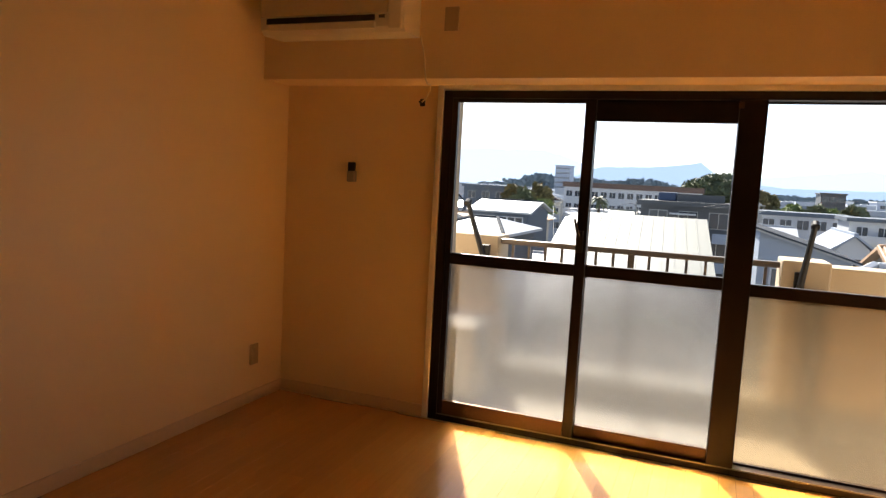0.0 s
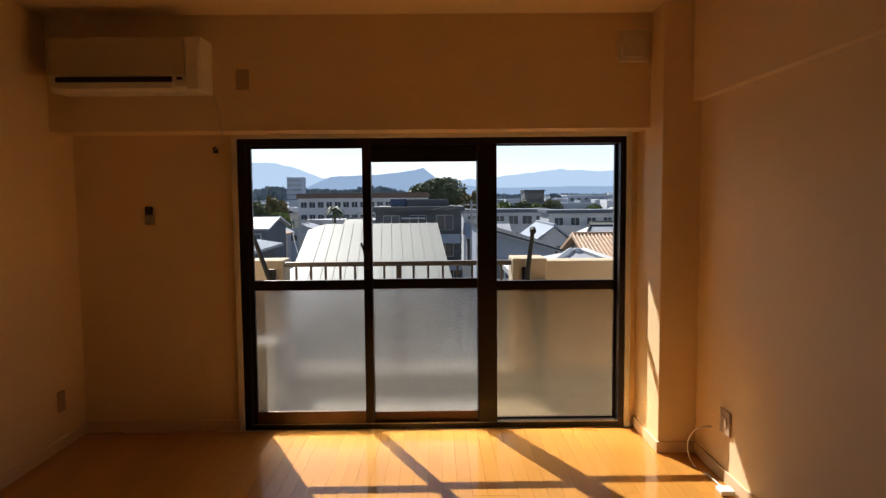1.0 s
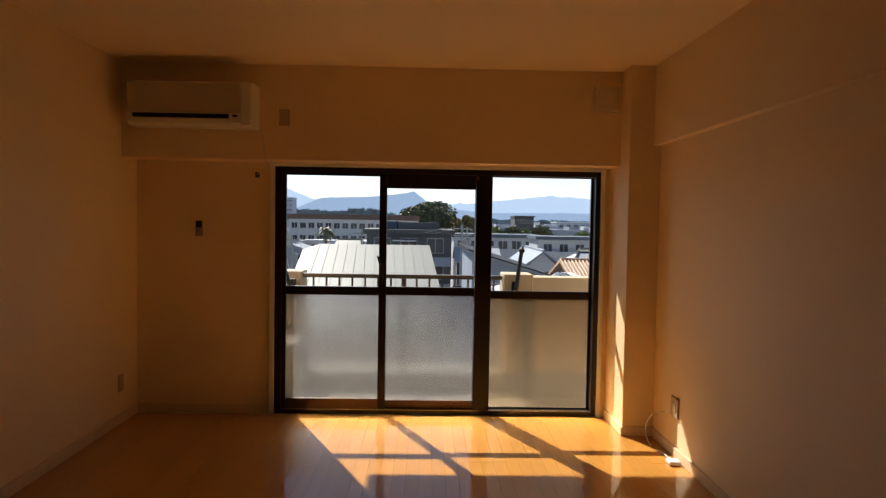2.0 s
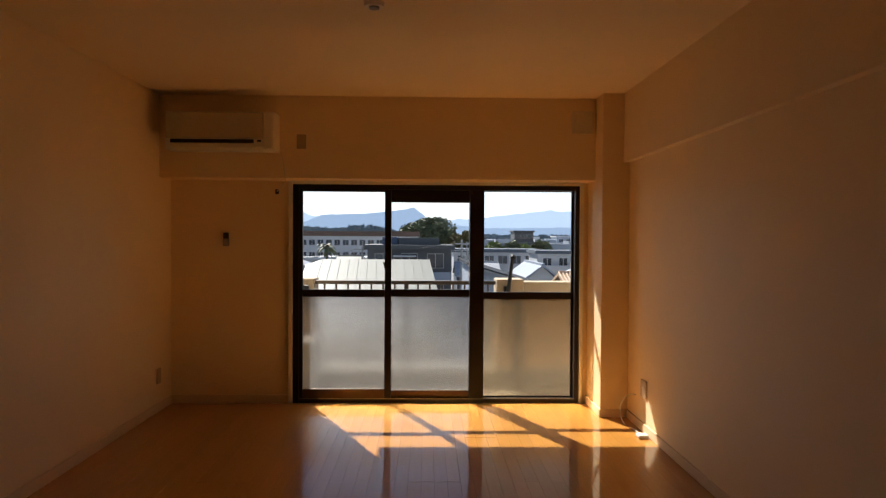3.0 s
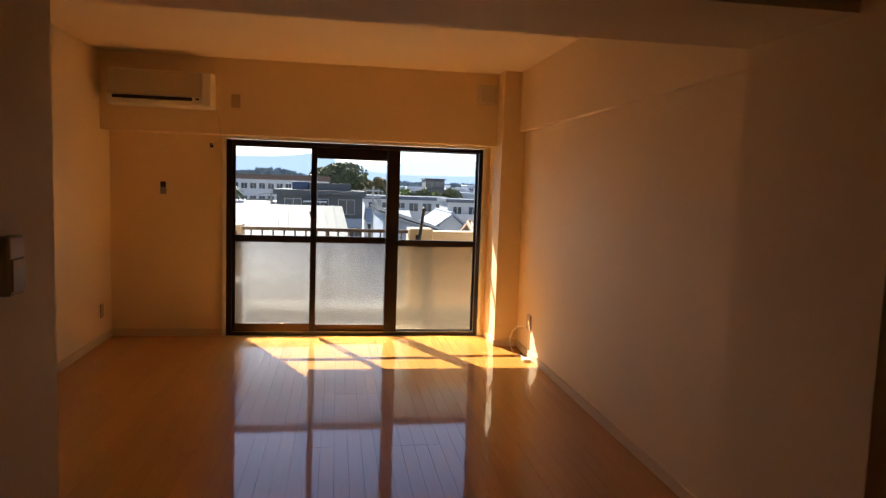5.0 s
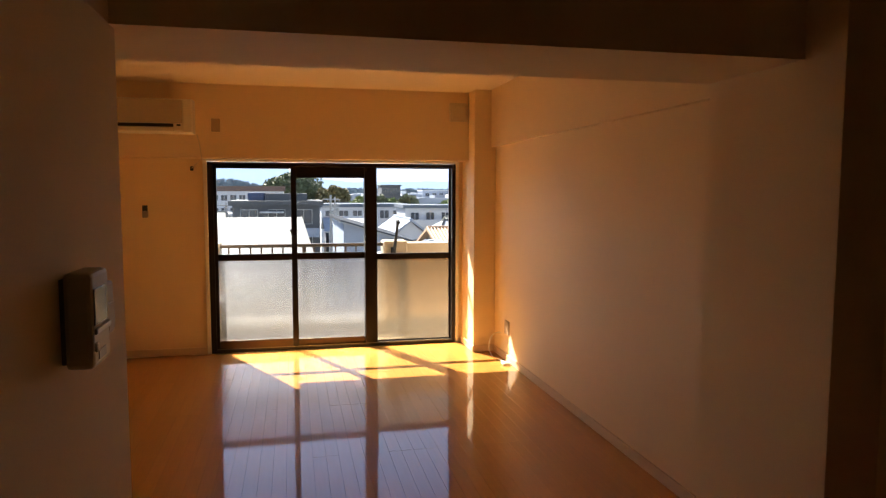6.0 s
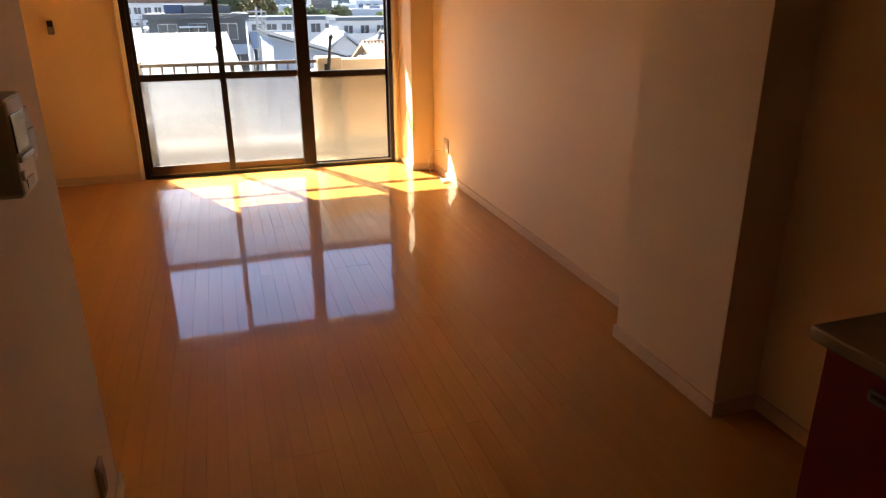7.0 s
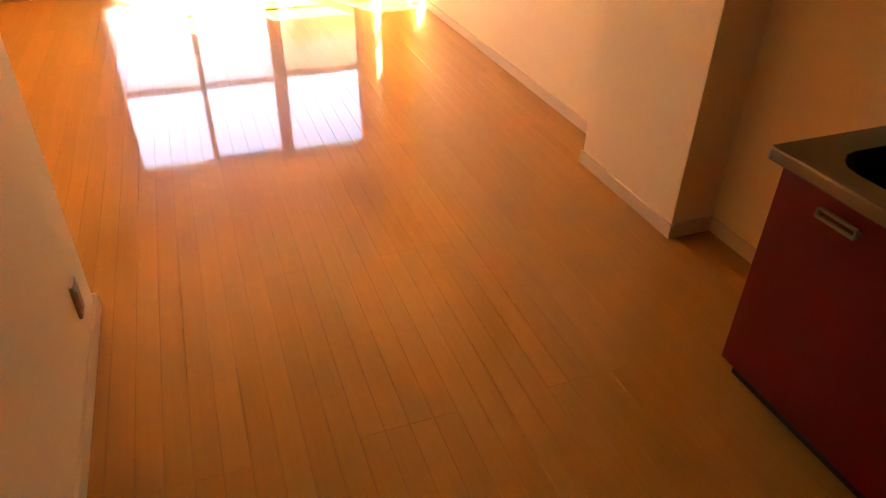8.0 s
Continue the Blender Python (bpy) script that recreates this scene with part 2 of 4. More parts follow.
skirt = boxes((XL, XL + TH, -1.12, YW, 0, H), (XL + TH, -1.365, YW - TH, YW, 0, H), (XR - TH, XR, -0.66, 3.05, 0, H), (1.145 - TH, 1.145, 3.05 - TH, YW, 0, H), (1.145, XR - TH, 3.05 - TH, 3.05, 0, H),
              (1.155 - TH, 1.155, -1.38 - TH, -0.66 + TH, 0, H), (1.155, XR - TH, -0.66, -0.66 + TH, 0, H), (1.155, 1.36, -1.38 - TH, -1.38, 0, H), (1.36 - TH, 1.36, -2.09, -1.38 - TH, 0, H),
              (-1.04, -1.04 + TH, -4.5, -1.12 + TH, 0, H), (XL + TH, -1.04, -1.12, -1.12 + TH, 0, H), bevel=0.003)
structure("baseboard", skirt, SKIRT, "low cream skirting board along the walls", "baseboard")
structure("trim", boxes((-1.372, -1.337, 3.492, YW, 0.0, 1.862), (1.073, 1.106, 3.492, YW, 0.0, 1.862), (-1.337, 1.073, 3.492, YW, 1.836, 1.862), bevel=0.003), CASING, "pale casing round the balcony window", "trim")

# ---- floor ----
floor = structure("floor", boxes((-2.5, 1.6, -4.65, 3.515, -0.1, -0.014)), UNDER, "glossy orange wood strip flooring", "floor")

# ---- balcony window ----
window = thing("window_1", (-0.15, 3.5, 0), "dark bronze balcony window with clear and frosted panes", "window", kind="structure")
part("window_frame", boxes((-1.335, -1.285, 3.497, 3.62, 0.0, 1.834), (1.035, 1.07, 3.497, 3.62, 0.0, 1.834), (-1.285, 1.035, 3.497, 3.62, 1.795, 1.834), (-1.285, 1.035, 3.497, 3.62, 0.0, 0.032), bevel=0.003), BRONZE, window)


def sash(x0, x1, s0, s1, y0, y1, z0, glass_low, glass_top, bottom_warm, shade_layer, shade_label, lo=0.892, hi=0.955):
    frame_mesh = boxes((x0, x0 + s0, y0, y1, z0, 1.795), (x1 - s1, x1, y0, y1, z0, 1.795), (x0 + s0, x1 - s1, y0, y1, lo, hi), (x0 + s0, x1 - s1, y0, y1, glass_top, 1.795), bevel=0.003)
    ob = part("sash", frame_mesh, BRONZE, window)
    part("bottom_rail", boxes((x0 + s0, x1 - s1, y0, y1, z0, glass_low), bevel=0.003), BRONZE_WARM if bottom_warm else BRONZE, ob)
    ym = (y0 + y1) / 2
    clear = part("pane", boxes((x0 + s0 - 0.004, x1 - s1 + 0.004, ym - 0.0025, ym + 0.0025, hi - 0.004, glass_top + 0.004)), CLEAR, ob, "clear glass pane")
    clear.visible_shadow = False
    frosted = part("pane", boxes((x0 + s0 - 0.004, x1 - s1 + 0.004, ym - 0.0025, ym + 0.0025, glass_low - 0.004, lo + 0.004)), FROST, ob, "frosted glass pane")
    frosted.visible_shadow = False
    # Added layer that puts shade into the pane's colour; casts no shadow.
    sheet = part("shade_layer", boxes((x0 + s0 - 0.002, x1 - s1 + 0.002, ym - 0.0055, ym - 0.0045, glass_low - 0.002, lo + 0.002)), shade_layer, ob, shade_label)
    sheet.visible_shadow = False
    return ob


sash(-1.285, -0.515, 0.031, 0.054, 3.505, 3.535, 0.032, 0.116, 1.774, True, PANE_SHADE, "added grey sheet shading the pane towards its top")
sash(-0.553, 0.206, 0.038, 0.062, 3.54, 3.57, 0.032, 0.098, 1.69, True, PANE_SHADE, "added grey sheet shading the pane towards its top")
sash(0.144, 1.035, 0.123, 0.016, 3.575, 3.605, 0.032, 0.043, 1.788, False, PANE_SHADE_TAN, "added tan sheet tinting the pane like the parapet", 0.872, 0.932)
part("mullion", boxes((0.146, 0.266, 3.50, 3.574, 0.032, 1.795), bevel=0.003), BRONZE, window)
latch = part("latch", boxes((-0.566, -0.53, 3.485, 3.505, 1.02, 1.13), bevel=0.004), BLACK, window, "black crescent latch")
part("lever", tube(bmesh.new(), (-0.552, 3.48, 1.10), (-0.577, 3.475, 1.19), 0.008, 0.006), BLACK, latch)
part("catch", boxes((0.14, 0.165, 3.488, 3.5, 1.755, 1.785), bevel=0.003), BRONZE_WARM, window, "small brown catch")
part("runner", boxes((-1.285, 1.035, 3.499, 3.503, 0.032, 0.038)), STEEL, window, "bare metal track lip")

# ---- balcony ----
structure("balcony_floor", boxes((-3.2, 3.0, 3.67, 5.0, -0.35, -0.15), (-3.2, 3.0, 4.80, 5.0, -0.15, 0.04)), BALCONY, "grey concrete balcony floor with a low kerb", "balcony")
structure("outer_wall", boxes((-3.4, -1.36, 3.67, 3.87, -12, 8), (1.10, 3.4, 3.67, 3.87, -12, 8), (-1.36, 1.10, 3.67, 3.87, 1.86, 8), (-1.36, 1.10, 3.67, 3.87, -12, -0.15)), PARAPET, "beige rendered outside wall of the flats", "wall")
structure("balcony_above", boxes((-1.75, 3.2, 3.87, 4.9, 2.6, 2.8), (-1.75, 3.2, 4.78, 4.9, 2.8, 3.8)), PARAPET, "rendered balcony of the storey above", "balcony")
structure("parapet_west", boxes((-3.2, -1.37, 4.80, 5.08, 0.04, 0.965), bevel=0.012), PARAPET, "beige rendered balcony parapet", "parapet")
structure("parapet_pier", boxes((0.505, 0.785, 4.76, 5.08, 0.04, 0.968), bevel=0.012), PARAPET, "beige rendered parapet pier", "parapet")
structure("parapet_east", boxes((0.785, 3.0, 4.84, 5.08, 0.04, 0.938), bevel=0.012), PARAPET, "beige rendered balcony parapet with pale top", "parapet")
rail = thing("balcony_rail", (-0.43, 4.88, 0.04), "bronze metal balcony railing between rendered parapets", "railing")
part("handrail", boxes((-1.37, 0.505, 4.85, 4.91, 0.905, 0.945), bevel=0.008), RAIL, rail)
part("lower_rail", boxes((-1.37, 0.505, 4.865, 4.895, 0.12, 0.15), bevel=0.004), RAIL, rail)
for i in range(15):
    x = -1.277 + 0.1215 * i
    w = 0.022 if i == 7 else 0.009
    part("post" if i == 7 else "baluster", boxes((x - w, x + w, 4.87, 4.89, 0.04 if i == 7 else 0.15, 0.905)), RAIL, rail)


def pole_arm(x, lean):
    arm = thing("laundry_arm", (x, 4.76, 0.82), "black folding laundry pole arm on the balcony parapet", "laundry arm", "laundry arms")
    part("bracket", boxes((x - 0.03, x + 0.03, 4.725, 4.76, 0.72, 0.90), bevel=0.005), BLACK, arm)
    part("bar", tube(bmesh.new(), (x, 4.715, 0.78), (x + lean, 4.66, 1.20), 0.021, 0.017), BLACK, arm)
    part("ring", tube(bmesh.new(), (x + lean, 4.645, 1.19), (x + lean, 4.675, 1.21), 0.026), BLACK, arm)


pole_arm(0.61, 0.045)
pole_arm(-1.445, -0.13)
# Added olive cylinder that stands in for the pier's shaded side.
shade_post = thing("pier_shade", (0.73, 4.70, -0.15), "added olive-brown cylinder standing in for the pier's shade", "drainpipe")
part("shade_post", tube(bmesh.new(), (0.73, 4.70, -0.15), (0.73, 4.70, 0.80), 0.052, sides=16), PIER_SHADE_OLIVE, shade_post, smooth=True)
for z in (0.1, 0.6):
    part("shade_collar", tube(bmesh.new(), (0.73, 4.70, z), (0.73, 4.70, z + 0.03), 0.058, sides=16), PIER_SHADE_OLIVE, shade_post)
unit = thing("outdoor_unit", (-1.75, 4.35, -0.15), "dull beige air conditioner outdoor unit on the balcony", "outdoor unit")
part("casing", boxes((-2.09, -1.31, 4.2, 4.5, -0.10, 0.395), bevel=0.01), UNIT_BEIGE, unit)
# White on a dull casing, so the top reads as a sunlit glint.
part("top_cover", boxes((-2.10, -1.30, 4.19, 4.51, 0.395, 0.42), bevel=0.006), WHITE_PLASTIC, unit, "top cover whitened to give a sunlit glint")
part("fan_grille", tube(bmesh.new(), (-1.82, 4.20, 0.15), (-1.82, 4.185, 0.15), 0.21, 0.20, 28), BLACK, unit, "round black fan grille")
part("side_cover", boxes((-1.31, -1.285, 4.24, 4.46, 0.02, 0.30), bevel=0.006), UNIT_BEIGE, unit)
part("foot", boxes((-2.04, -1.96, 4.2, 4.5, -0.15, -0.10)), BLACK, unit)
part("foot", boxes((-1.50, -1.42, 4.2, 4.5, -0.15, -0.10)), BLACK, unit)

# ---- air conditioner ----
ac = thing("air_conditioner", (-1.79, 3.27, 2.06), "cream wall-mounted air conditioner on the beam", "air conditioner")
part("body", prism(bmesh.new(), [(3.27, 2.065), (3.10, 2.06), (3.072, 2.085), (3.066, 2.16), (3.07, 2.33), (3.085, 2.355), (3.27, 2.36)], "x", -2.205, -1.375), AC_WHITE, ac)
part("front_panel", boxes((-2.20, -1.455, 3.052, 3.066, 2.145, 2.345), bevel=0.006), AC_PANEL, ac, "dull beige front panel")
part("end_cover", boxes((-1.45, -1.378, 3.054, 3.07, 2.065, 2.352), bevel=0.007), AC_WHITE, ac)
part("air_slot", boxes((-2.165, -1.53, 3.062, 3.075, 2.112, 2.14)), BLACK, ac, "dark air outlet slot")
part("flap", boxes((-2.15, -1.525, 3.056, 3.072, 2.072, 2.108), bevel=0.005), AC_WHITE, ac)
part("display", boxes((-1.50, -1.47, 3.05, 3.056, 2.12, 2.135)), BLACK, ac, "small dark indicator")
ac.location.x -= 0.022


def cord(name, points, radius, material, label, category):
    cu = bpy.data.curves.new(name, "CURVE")
    cu.dimensions, cu.bevel_depth, cu.bevel_resolution, cu.resolution_u = "3D", radius, 2, 8
    sp = cu.splines.new("BEZIER")
    sp.bezier_points.add(len(points) - 1)
    base = Vector(points[-1])
    for bp, p in zip(sp.bezier_points, points):
        bp.co = Vector(p) - base
        bp.handle_left_type = bp.handle_right_type = "AUTO"
    tmp = bpy.data.objects.new(name, cu)
    mesh = bpy.data.meshes.new_from_object(tmp)
    bpy.data.objects.remove(tmp)
    mesh.materials.clear()
    mesh.materials.append(material)
    mesh.shade_smooth()
    ob = new(name, mesh)
    ob.location = base
    return tagged(ob, label, category)


cord("power_cord", [(-1.385, 3.255, 2.07), (-1.365, 3.262, 1.98), (-1.355, 3.262, 1.90), (-1.35, 3.27, 1.855), (-1.38, 3.40, 1.845), (-1.44, 3.50, 1.80), (-1.469, 3.505, 1.772)], 0.004, PLATE, "thin cream power cord hanging from the air conditioner", "cord")
hook = thing("wall_hook", (-1.469, 3.52, 1.772), "small dark hook on the papered wall", "hook")
part("base", boxes((-1.485, -1.455, 3.508, 3.52, 1.75, 1.79), bevel=0.004), BLACK, hook)
part("prong", tube(bmesh.new(), (-1.47, 3.51, 1.765), (-1.475, 3.48, 1.772), 0.005), BLACK, hook)


def plate(name, x0, x1, y0, y1, z0, z1, material, label, category, inner):
    ob = single(name, boxes((x0, x1, y0, y1, z0, z1), bevel=0.004), material, label, category)
    if inner:
        PLACE[ob] = ob.location.copy()
        part(inner[0], boxes(inner[1:7], bevel=0.002), inner[7], ob)
    return ob


plate("cover_plate", -1.26, -1.185, 3.258, 3.27, 2.095, 2.212, PLATE_DULL, "ivory blank cover plate on the beam", "cover plate", None)
vent = single("wall_vent", boxes((0.945, 1.122, 3.235, 3.27, 2.235, 2.415), bevel=0.008), PLATE, "square ivory air vent cover on the beam", "vent")
part("vent_cap", boxes((0.965, 1.102, 3.222, 3.236, 2.255, 2.395), bevel=0.008), PLATE, vent)
remote = thing("remote_holder", (-1.89, 3.52, 1.31), "small dark remote control in a wall holder", "remote control")
part("remote", boxes((-1.912, -1.868, 3.488, 3.508, 1.372, 1.425), bevel=0.004), BLACK, remote)
part("holder", boxes((-1.914, -1.866, 3.484, 3.52, 1.312, 1.375), bevel=0.005), GREY_PLASTIC, remote, "grey plastic cradle")
plate("wall_socket", 1.346, XR, 2.58, 2.70, 0.25, 0.375, PLATE_DULL, "dull ivory socket plate low on the side wall", "socket", ("socket_face", 1.342, 1.347, 2.61, 2.67, 0.285, 0.34, PLATE_DULL))
plate("wall_socket", XL, XL + 0.012, 3.205, 3.275, 0.22, 0.34, PLATE_DULL, "dull ivory socket plate low beside the corner", "socket", ("socket_face", XL + 0.011, XL + 0.016, 3.22, 3.26, 0.245, 0.315, PLATE_DULL))
plate("wall_socket", -1.04, -1.028, -1.39, -1.32, 0.165, 0.285, SOCKET_BROWN, "dull brown socket plate low on the partition", "socket", ("socket_face", -1.03, -1.024, -1.375, -1.335, 0.19, 0.26, SOCKET_BROWN))
cord("aerial_cable", [(1.345, 2.80, 0.235), (1.31, 2.79, 0.24), (1.268, 2.86, 0.18), (1.262, 2.90, 0.06), (1.275, 2.86, 0.006), (1.30, 2.70, 0.006), (1.30, 2.55, 0.012)], 0.004, WHITE_PLASTIC, "white cable looping out of the wall to the floor", "cable")
jack = thing("cable_box", (1.30, 2.50, 0), "small white cable box lying on the floor", "cable box")
part("casing", boxes((1.265, 1.338, 2.465, 2.545, 0.0, 0.026), bevel=0.008), WHITE_PLASTIC, jack)
part("plug", tube(bmesh.new(), (1.30, 2.545, 0.013), (1.30, 2.57, 0.013), 0.008), WHITE_PLASTIC, jack)

# ---- ceiling fitting ----
rose = thing("ceiling_rose", (-0.475, 1.09, CEIL), "small round ceiling lamp socket", "ceiling fitting")
part("base", tube(bmesh.new(), (-0.475, 1.09, CEIL), (-0.475, 1.09, CEIL - 0.022), 0.05, 0.046, 24), AC_WHITE, rose)
part("socket", tube(bmesh.new(), (-0.475, 1.09, CEIL - 0.022), (-0.475, 1.09, CEIL - 0.03), 0.026, 0.024, 20), GREY_PLASTIC, rose)

# ---- intercom on the partition ----
inter = thing("intercom", (-1.04, -1.67, 1.17), "dull beige wall intercom with a grey screen", "intercom")
part("back_plate", boxes((-1.04, -1.03, -1.70, -1.585, 1.18, 1.362), bevel=0.003), GREY_PLASTIC, inter, "dark mounting plate")
part("body", boxes((-1.03, -0.974, -1.71, -1.575, 1.17, 1.375), bevel=0.01), AC_PANEL, inter)
part("screen", boxes((-0.976, -0.971, -1.70, -1.605, 1.262, 1.34), bevel=0.002), SCREEN, inter, "dark grey display")
part("chin", boxes((-0.976, -0.967, -1.70, -1.59, 1.243, 1.256), bevel=0.003), AC_WHITE, inter, "raised pale ledge below the screen")
part("speaker", boxes((-0.976, -0.972, -1.675, -1.62, 1.185, 1.205), bevel=0.001), GREY_PLASTIC, inter)
part("button", boxes((-0.976, -0.969, -1.70, -1.682, 1.205, 1.225), bevel=0.003), AC_WHITE, inter, "small call button")
inter.location.z += 0.01
panel = thing("heater_panel", (-1.04, -1.41, 1.20), "slim dull olive control panel beside the intercom", "control panel")
part("body", boxes((-1.04, -1.012, -1.45, -1.378, 1.20, 1.33), bevel=0.006), PLATE_DULL, panel)
part("cover", boxes((-1.014, -1.008, -1.443, -1.385, 1.21, 1.28), bevel=0.002), PLATE_DULL, panel)

# ---- kitchen unit ----
sink = thing("sink_unit", (1.1, -2.7, 0), "red laminate kitchen sink unit with steel top", "kitchen unit")
Y0, Y1 = -3.30, -2.105
part("carcass", boxes((0.835, 1.36, Y0, Y1, 0.075, 0.62), (0.835, 1.36, Y1 - 0.03, Y1, 0.62, 0.775), (0.835, 1.36, Y0, Y0 + 0.03, 0.62, 0.775), (0.835, 0.8385, Y0 + 0.03, Y1 - 0.03, 0.62, 0.775)), RED, sink)
part("plinth", boxes((0.87, 1.36, Y0 + 0.01, Y1 - 0.01, 0.0, 0.075)), BLACK, sink, "black recessed plinth")
top = bmesh.new()
sx0, sx1, sy0, sy1 = 0.84, 1.30, -2.95, -2.19
corner = []
for cx, cy, a0 in ((sx1 - 0.1, sy1 - 0.1, 0), (sx0 + 0.1, sy1 - 0.1, 90), (sx0 + 0.1, sy0 + 0.1, 180), (sx1 - 0.1, sy0 + 0.1, 270)):
    corner += [(cx + 0.1 * math.cos(radians(a0 + d)), cy + 0.1 * math.sin(radians(a0 + d))) for d in (0, 22.5, 45, 67.5, 90)]
ring = [top.verts.new((x, y, 0.802)) for x, y in corner]
outer = [top.verts.new((x, y, 0.802)) for x, y in ((1.36, Y1 + 0.01), (0.775, Y1 + 0.01), (0.775, Y0 - 0.01), (1.36, Y0 - 0.01))]
edges = [top.edges.new((loop[i], loop[(i + 1) % len(loop)])) for loop in (ring, outer) for i in range(len(loop))]
bmesh.ops.triangle_fill(top, edges=edges, use_beauty=True)
part("worktop", top, STEEL, sink, "dull stainless steel worktop")
part("front_edge", boxes((0.757, 0.778, Y0 - 0.01, Y1 + 0.01, 0.765, 0.806), bevel=0.008), STEEL, sink, "rolled steel front edge")
part("side_edge", boxes((0.778, 1.36, Y1, Y1 + 0.012, 0.765, 0.803), bevel=0.004), STEEL, sink)
bowl = bmesh.new()
up, down = [bowl.verts.new((x, y, 0.802)) for x, y in corner], [bowl.verts.new((1.075 + (x - 1.075) * 0.92, -2.6 + (y + 2.6) * 0.92, 0.63)) for x, y in corner]
for i in range(len(up)):
    bowl.faces.new((up[i], up[(i + 1) % len(up)], down[(i + 1) % len(up)], down[i]))
bowl.faces.new(down)
part("bowl", bowl, DARK_STEEL, sink, "deep steel sink bowl", smooth=False)
for i in range(2):
    a, b = Y1 - 0.597 * (i + 1) + 0.003, Y1 - 0.597 * i
    door = part("door", boxes((0.812, 0.834, a, b - 0.002, 0.082, 0.757), bevel=0.002), RED, sink)
    hy0, hy1 = (b - 0.265, b - 0.153) if i % 2 == 0 else (b - 0.444, b - 0.332)
    hb = bmesh.new()
    pts = [(0.795, hy0, 0.705), (0.795, hy1, 0.705), (0.795, hy1, 0.683), (0.795, hy0, 0.683)]
    for p, q in zip(pts, pts[1:] + pts[:1]):
        tube(hb, p, q, 0.0055, sides=8)
    for y in (hy0, hy1):
        tube(hb, (0.795, y, 0.694), (0.813, y, 0.694), 0.005, sides=8)
    part("handle", hb, CHROME, door, "satin metal loop handle")

# ---- the town beyond the balcony ----
GROUND = -11.0
EARTH = surface("town ground", (0.20, 0.20, 0.18), 0.95, 0.35, 0.25, 0.03, 0.0)
ASPHALT = surface("asphalt", (0.06, 0.06, 0.065), 0.9, 0.2, 8, 0.2, 0.1)
METAL_ROOF = surface("pale green-grey sheet metal", (0.175, 0.178, 0.155), 0.55, 0.1, 3, 0.25, 0.0, metal=0.1)
TILE_GREY = surface("grey glazed roof tile", (0.44, 0.45, 0.47), 0.38, 0.25, 12, 0.4, 0.4)
TILE_DARK = surface("dark slate roofing", (0.05, 0.055, 0.065), 0.85, 0.25, 12, 0.4, 0.3)
TILE_DARK.node_tree.nodes["Principled BSDF"].inputs["Specular IOR Level"].default_value = 0.1
TILE_TAN = surface("tan clay roof tile", (0.52, 0.33, 0.20), 0.7, 0.25, 9, 0.5, 0.4)
TILE_BROWN = surface("brown roof edge", (0.14, 0.09, 0.07), 0.8, 0.2)
PLASTER = surface("white plaster", (0.50, 0.51, 0.535), 0.85, 0.1, 5, 0.2, 0.1)
PLASTER_BLUE = surface("pale blue cladding", (0.29, 0.33, 0.40), 0.8, 0.1, 5, 0.2, 0.1)
PLASTER_CREAM = surface("cream cladding", (0.50, 0.46, 0.39), 0.85, 0.12, 5, 0.2, 0.1)
GREY_WALL = surface("grey tiled wall", (0.08, 0.084, 0.09), 0.75, 0.15, 3, 0.2, 0.1)
DARK_WALL = surface("dark blue-grey cladding", (0.09, 0.11, 0.14), 0.7, 0.15, 3, 0.2, 0.1)
PANE = surface("dark window glass", (0.035, 0.045, 0.06), 0.15, 0.2, 1, 0.3, 0.0)
LEAF = surface("broadleaf foliage", (0.12, 0.135, 0.065), 0.7, 0.5, 2.0, 0.3, 0.0)
LEAF_DRY = surface("autumn foliage", (0.16, 0.13, 0.05), 0.7, 0.5, 2.0, 0.3, 0.0)
LEAF_LIGHT = surface("yellow-green foliage", (0.18, 0.22, 0.06), 0.7, 0.5, 2.0, 0.3, 0.0)
BARK = surface("bark", (0.10, 0.075, 0.05), 0.9, 0.3, 12, 1, 0.4)
POLE = surface("grey utility pole", (0.33, 0.33, 0.32), 0.8, 0.1)
# Mountain haze and brightness are put into an emissive blue.
HAZE_NEAR = glowing("near range glowing haze blue", (0.40, 0.55, 0.79), 0.52)
HAZE_FAR = glowing("far range glowing haze blue", (0.55, 0.70, 0.92), 0.62)

single("ground", boxes((-4800, 4800, 5.5, 4800, GROUND - 1, GROUND)), EARTH, "hazy grey-green town ground reaching the hills", "ground", kind="structure")
single("road", boxes((-9.5, -6.0, 12, 170, GROUND, GROUND + 0.02)), ASPHALT, "narrow asphalt street between houses", "road", kind="structure")


def windows_on(owner, x0, x1, y, z0, storeys, rise, bays, w, h, sill=0.9, surround=None):
    """Glazed openings on a face towards -y: a proud pale surround with a dark pane in it."""
    step = (x1 - x0) / bays
    fb = boxes((-w / 2 - 0.08, w / 2 + 0.08, -0.10, 0.02, -0.08, 0.0), (-w / 2 - 0.08, -w / 2, -0.10, 0.02, 0, h), (w / 2, w / 2 + 0.08, -0.10, 0.02, 0, h), (-w / 2 - 0.08, w / 2 + 0.08, -0.10, 0.02, h, h + 0.08), (-0.04, 0.04, -0.08, 0.02, 0, h))
    fm, pm = finish("window", fb, surround or PLASTER), finish("pane", boxes((-w / 2, w / 2, -0.04, 0.01, 0, h)), PANE)
    for s in range(storeys):
        for b in range(bays):
            win = new("window", fm)
            win.parent = owner
            win.location = Vector((x0 + step * (b + 0.5), y, z0 + rise * s + sill)) - PLACE[owner]
            glass = new("pane", pm)
            glass.parent = win


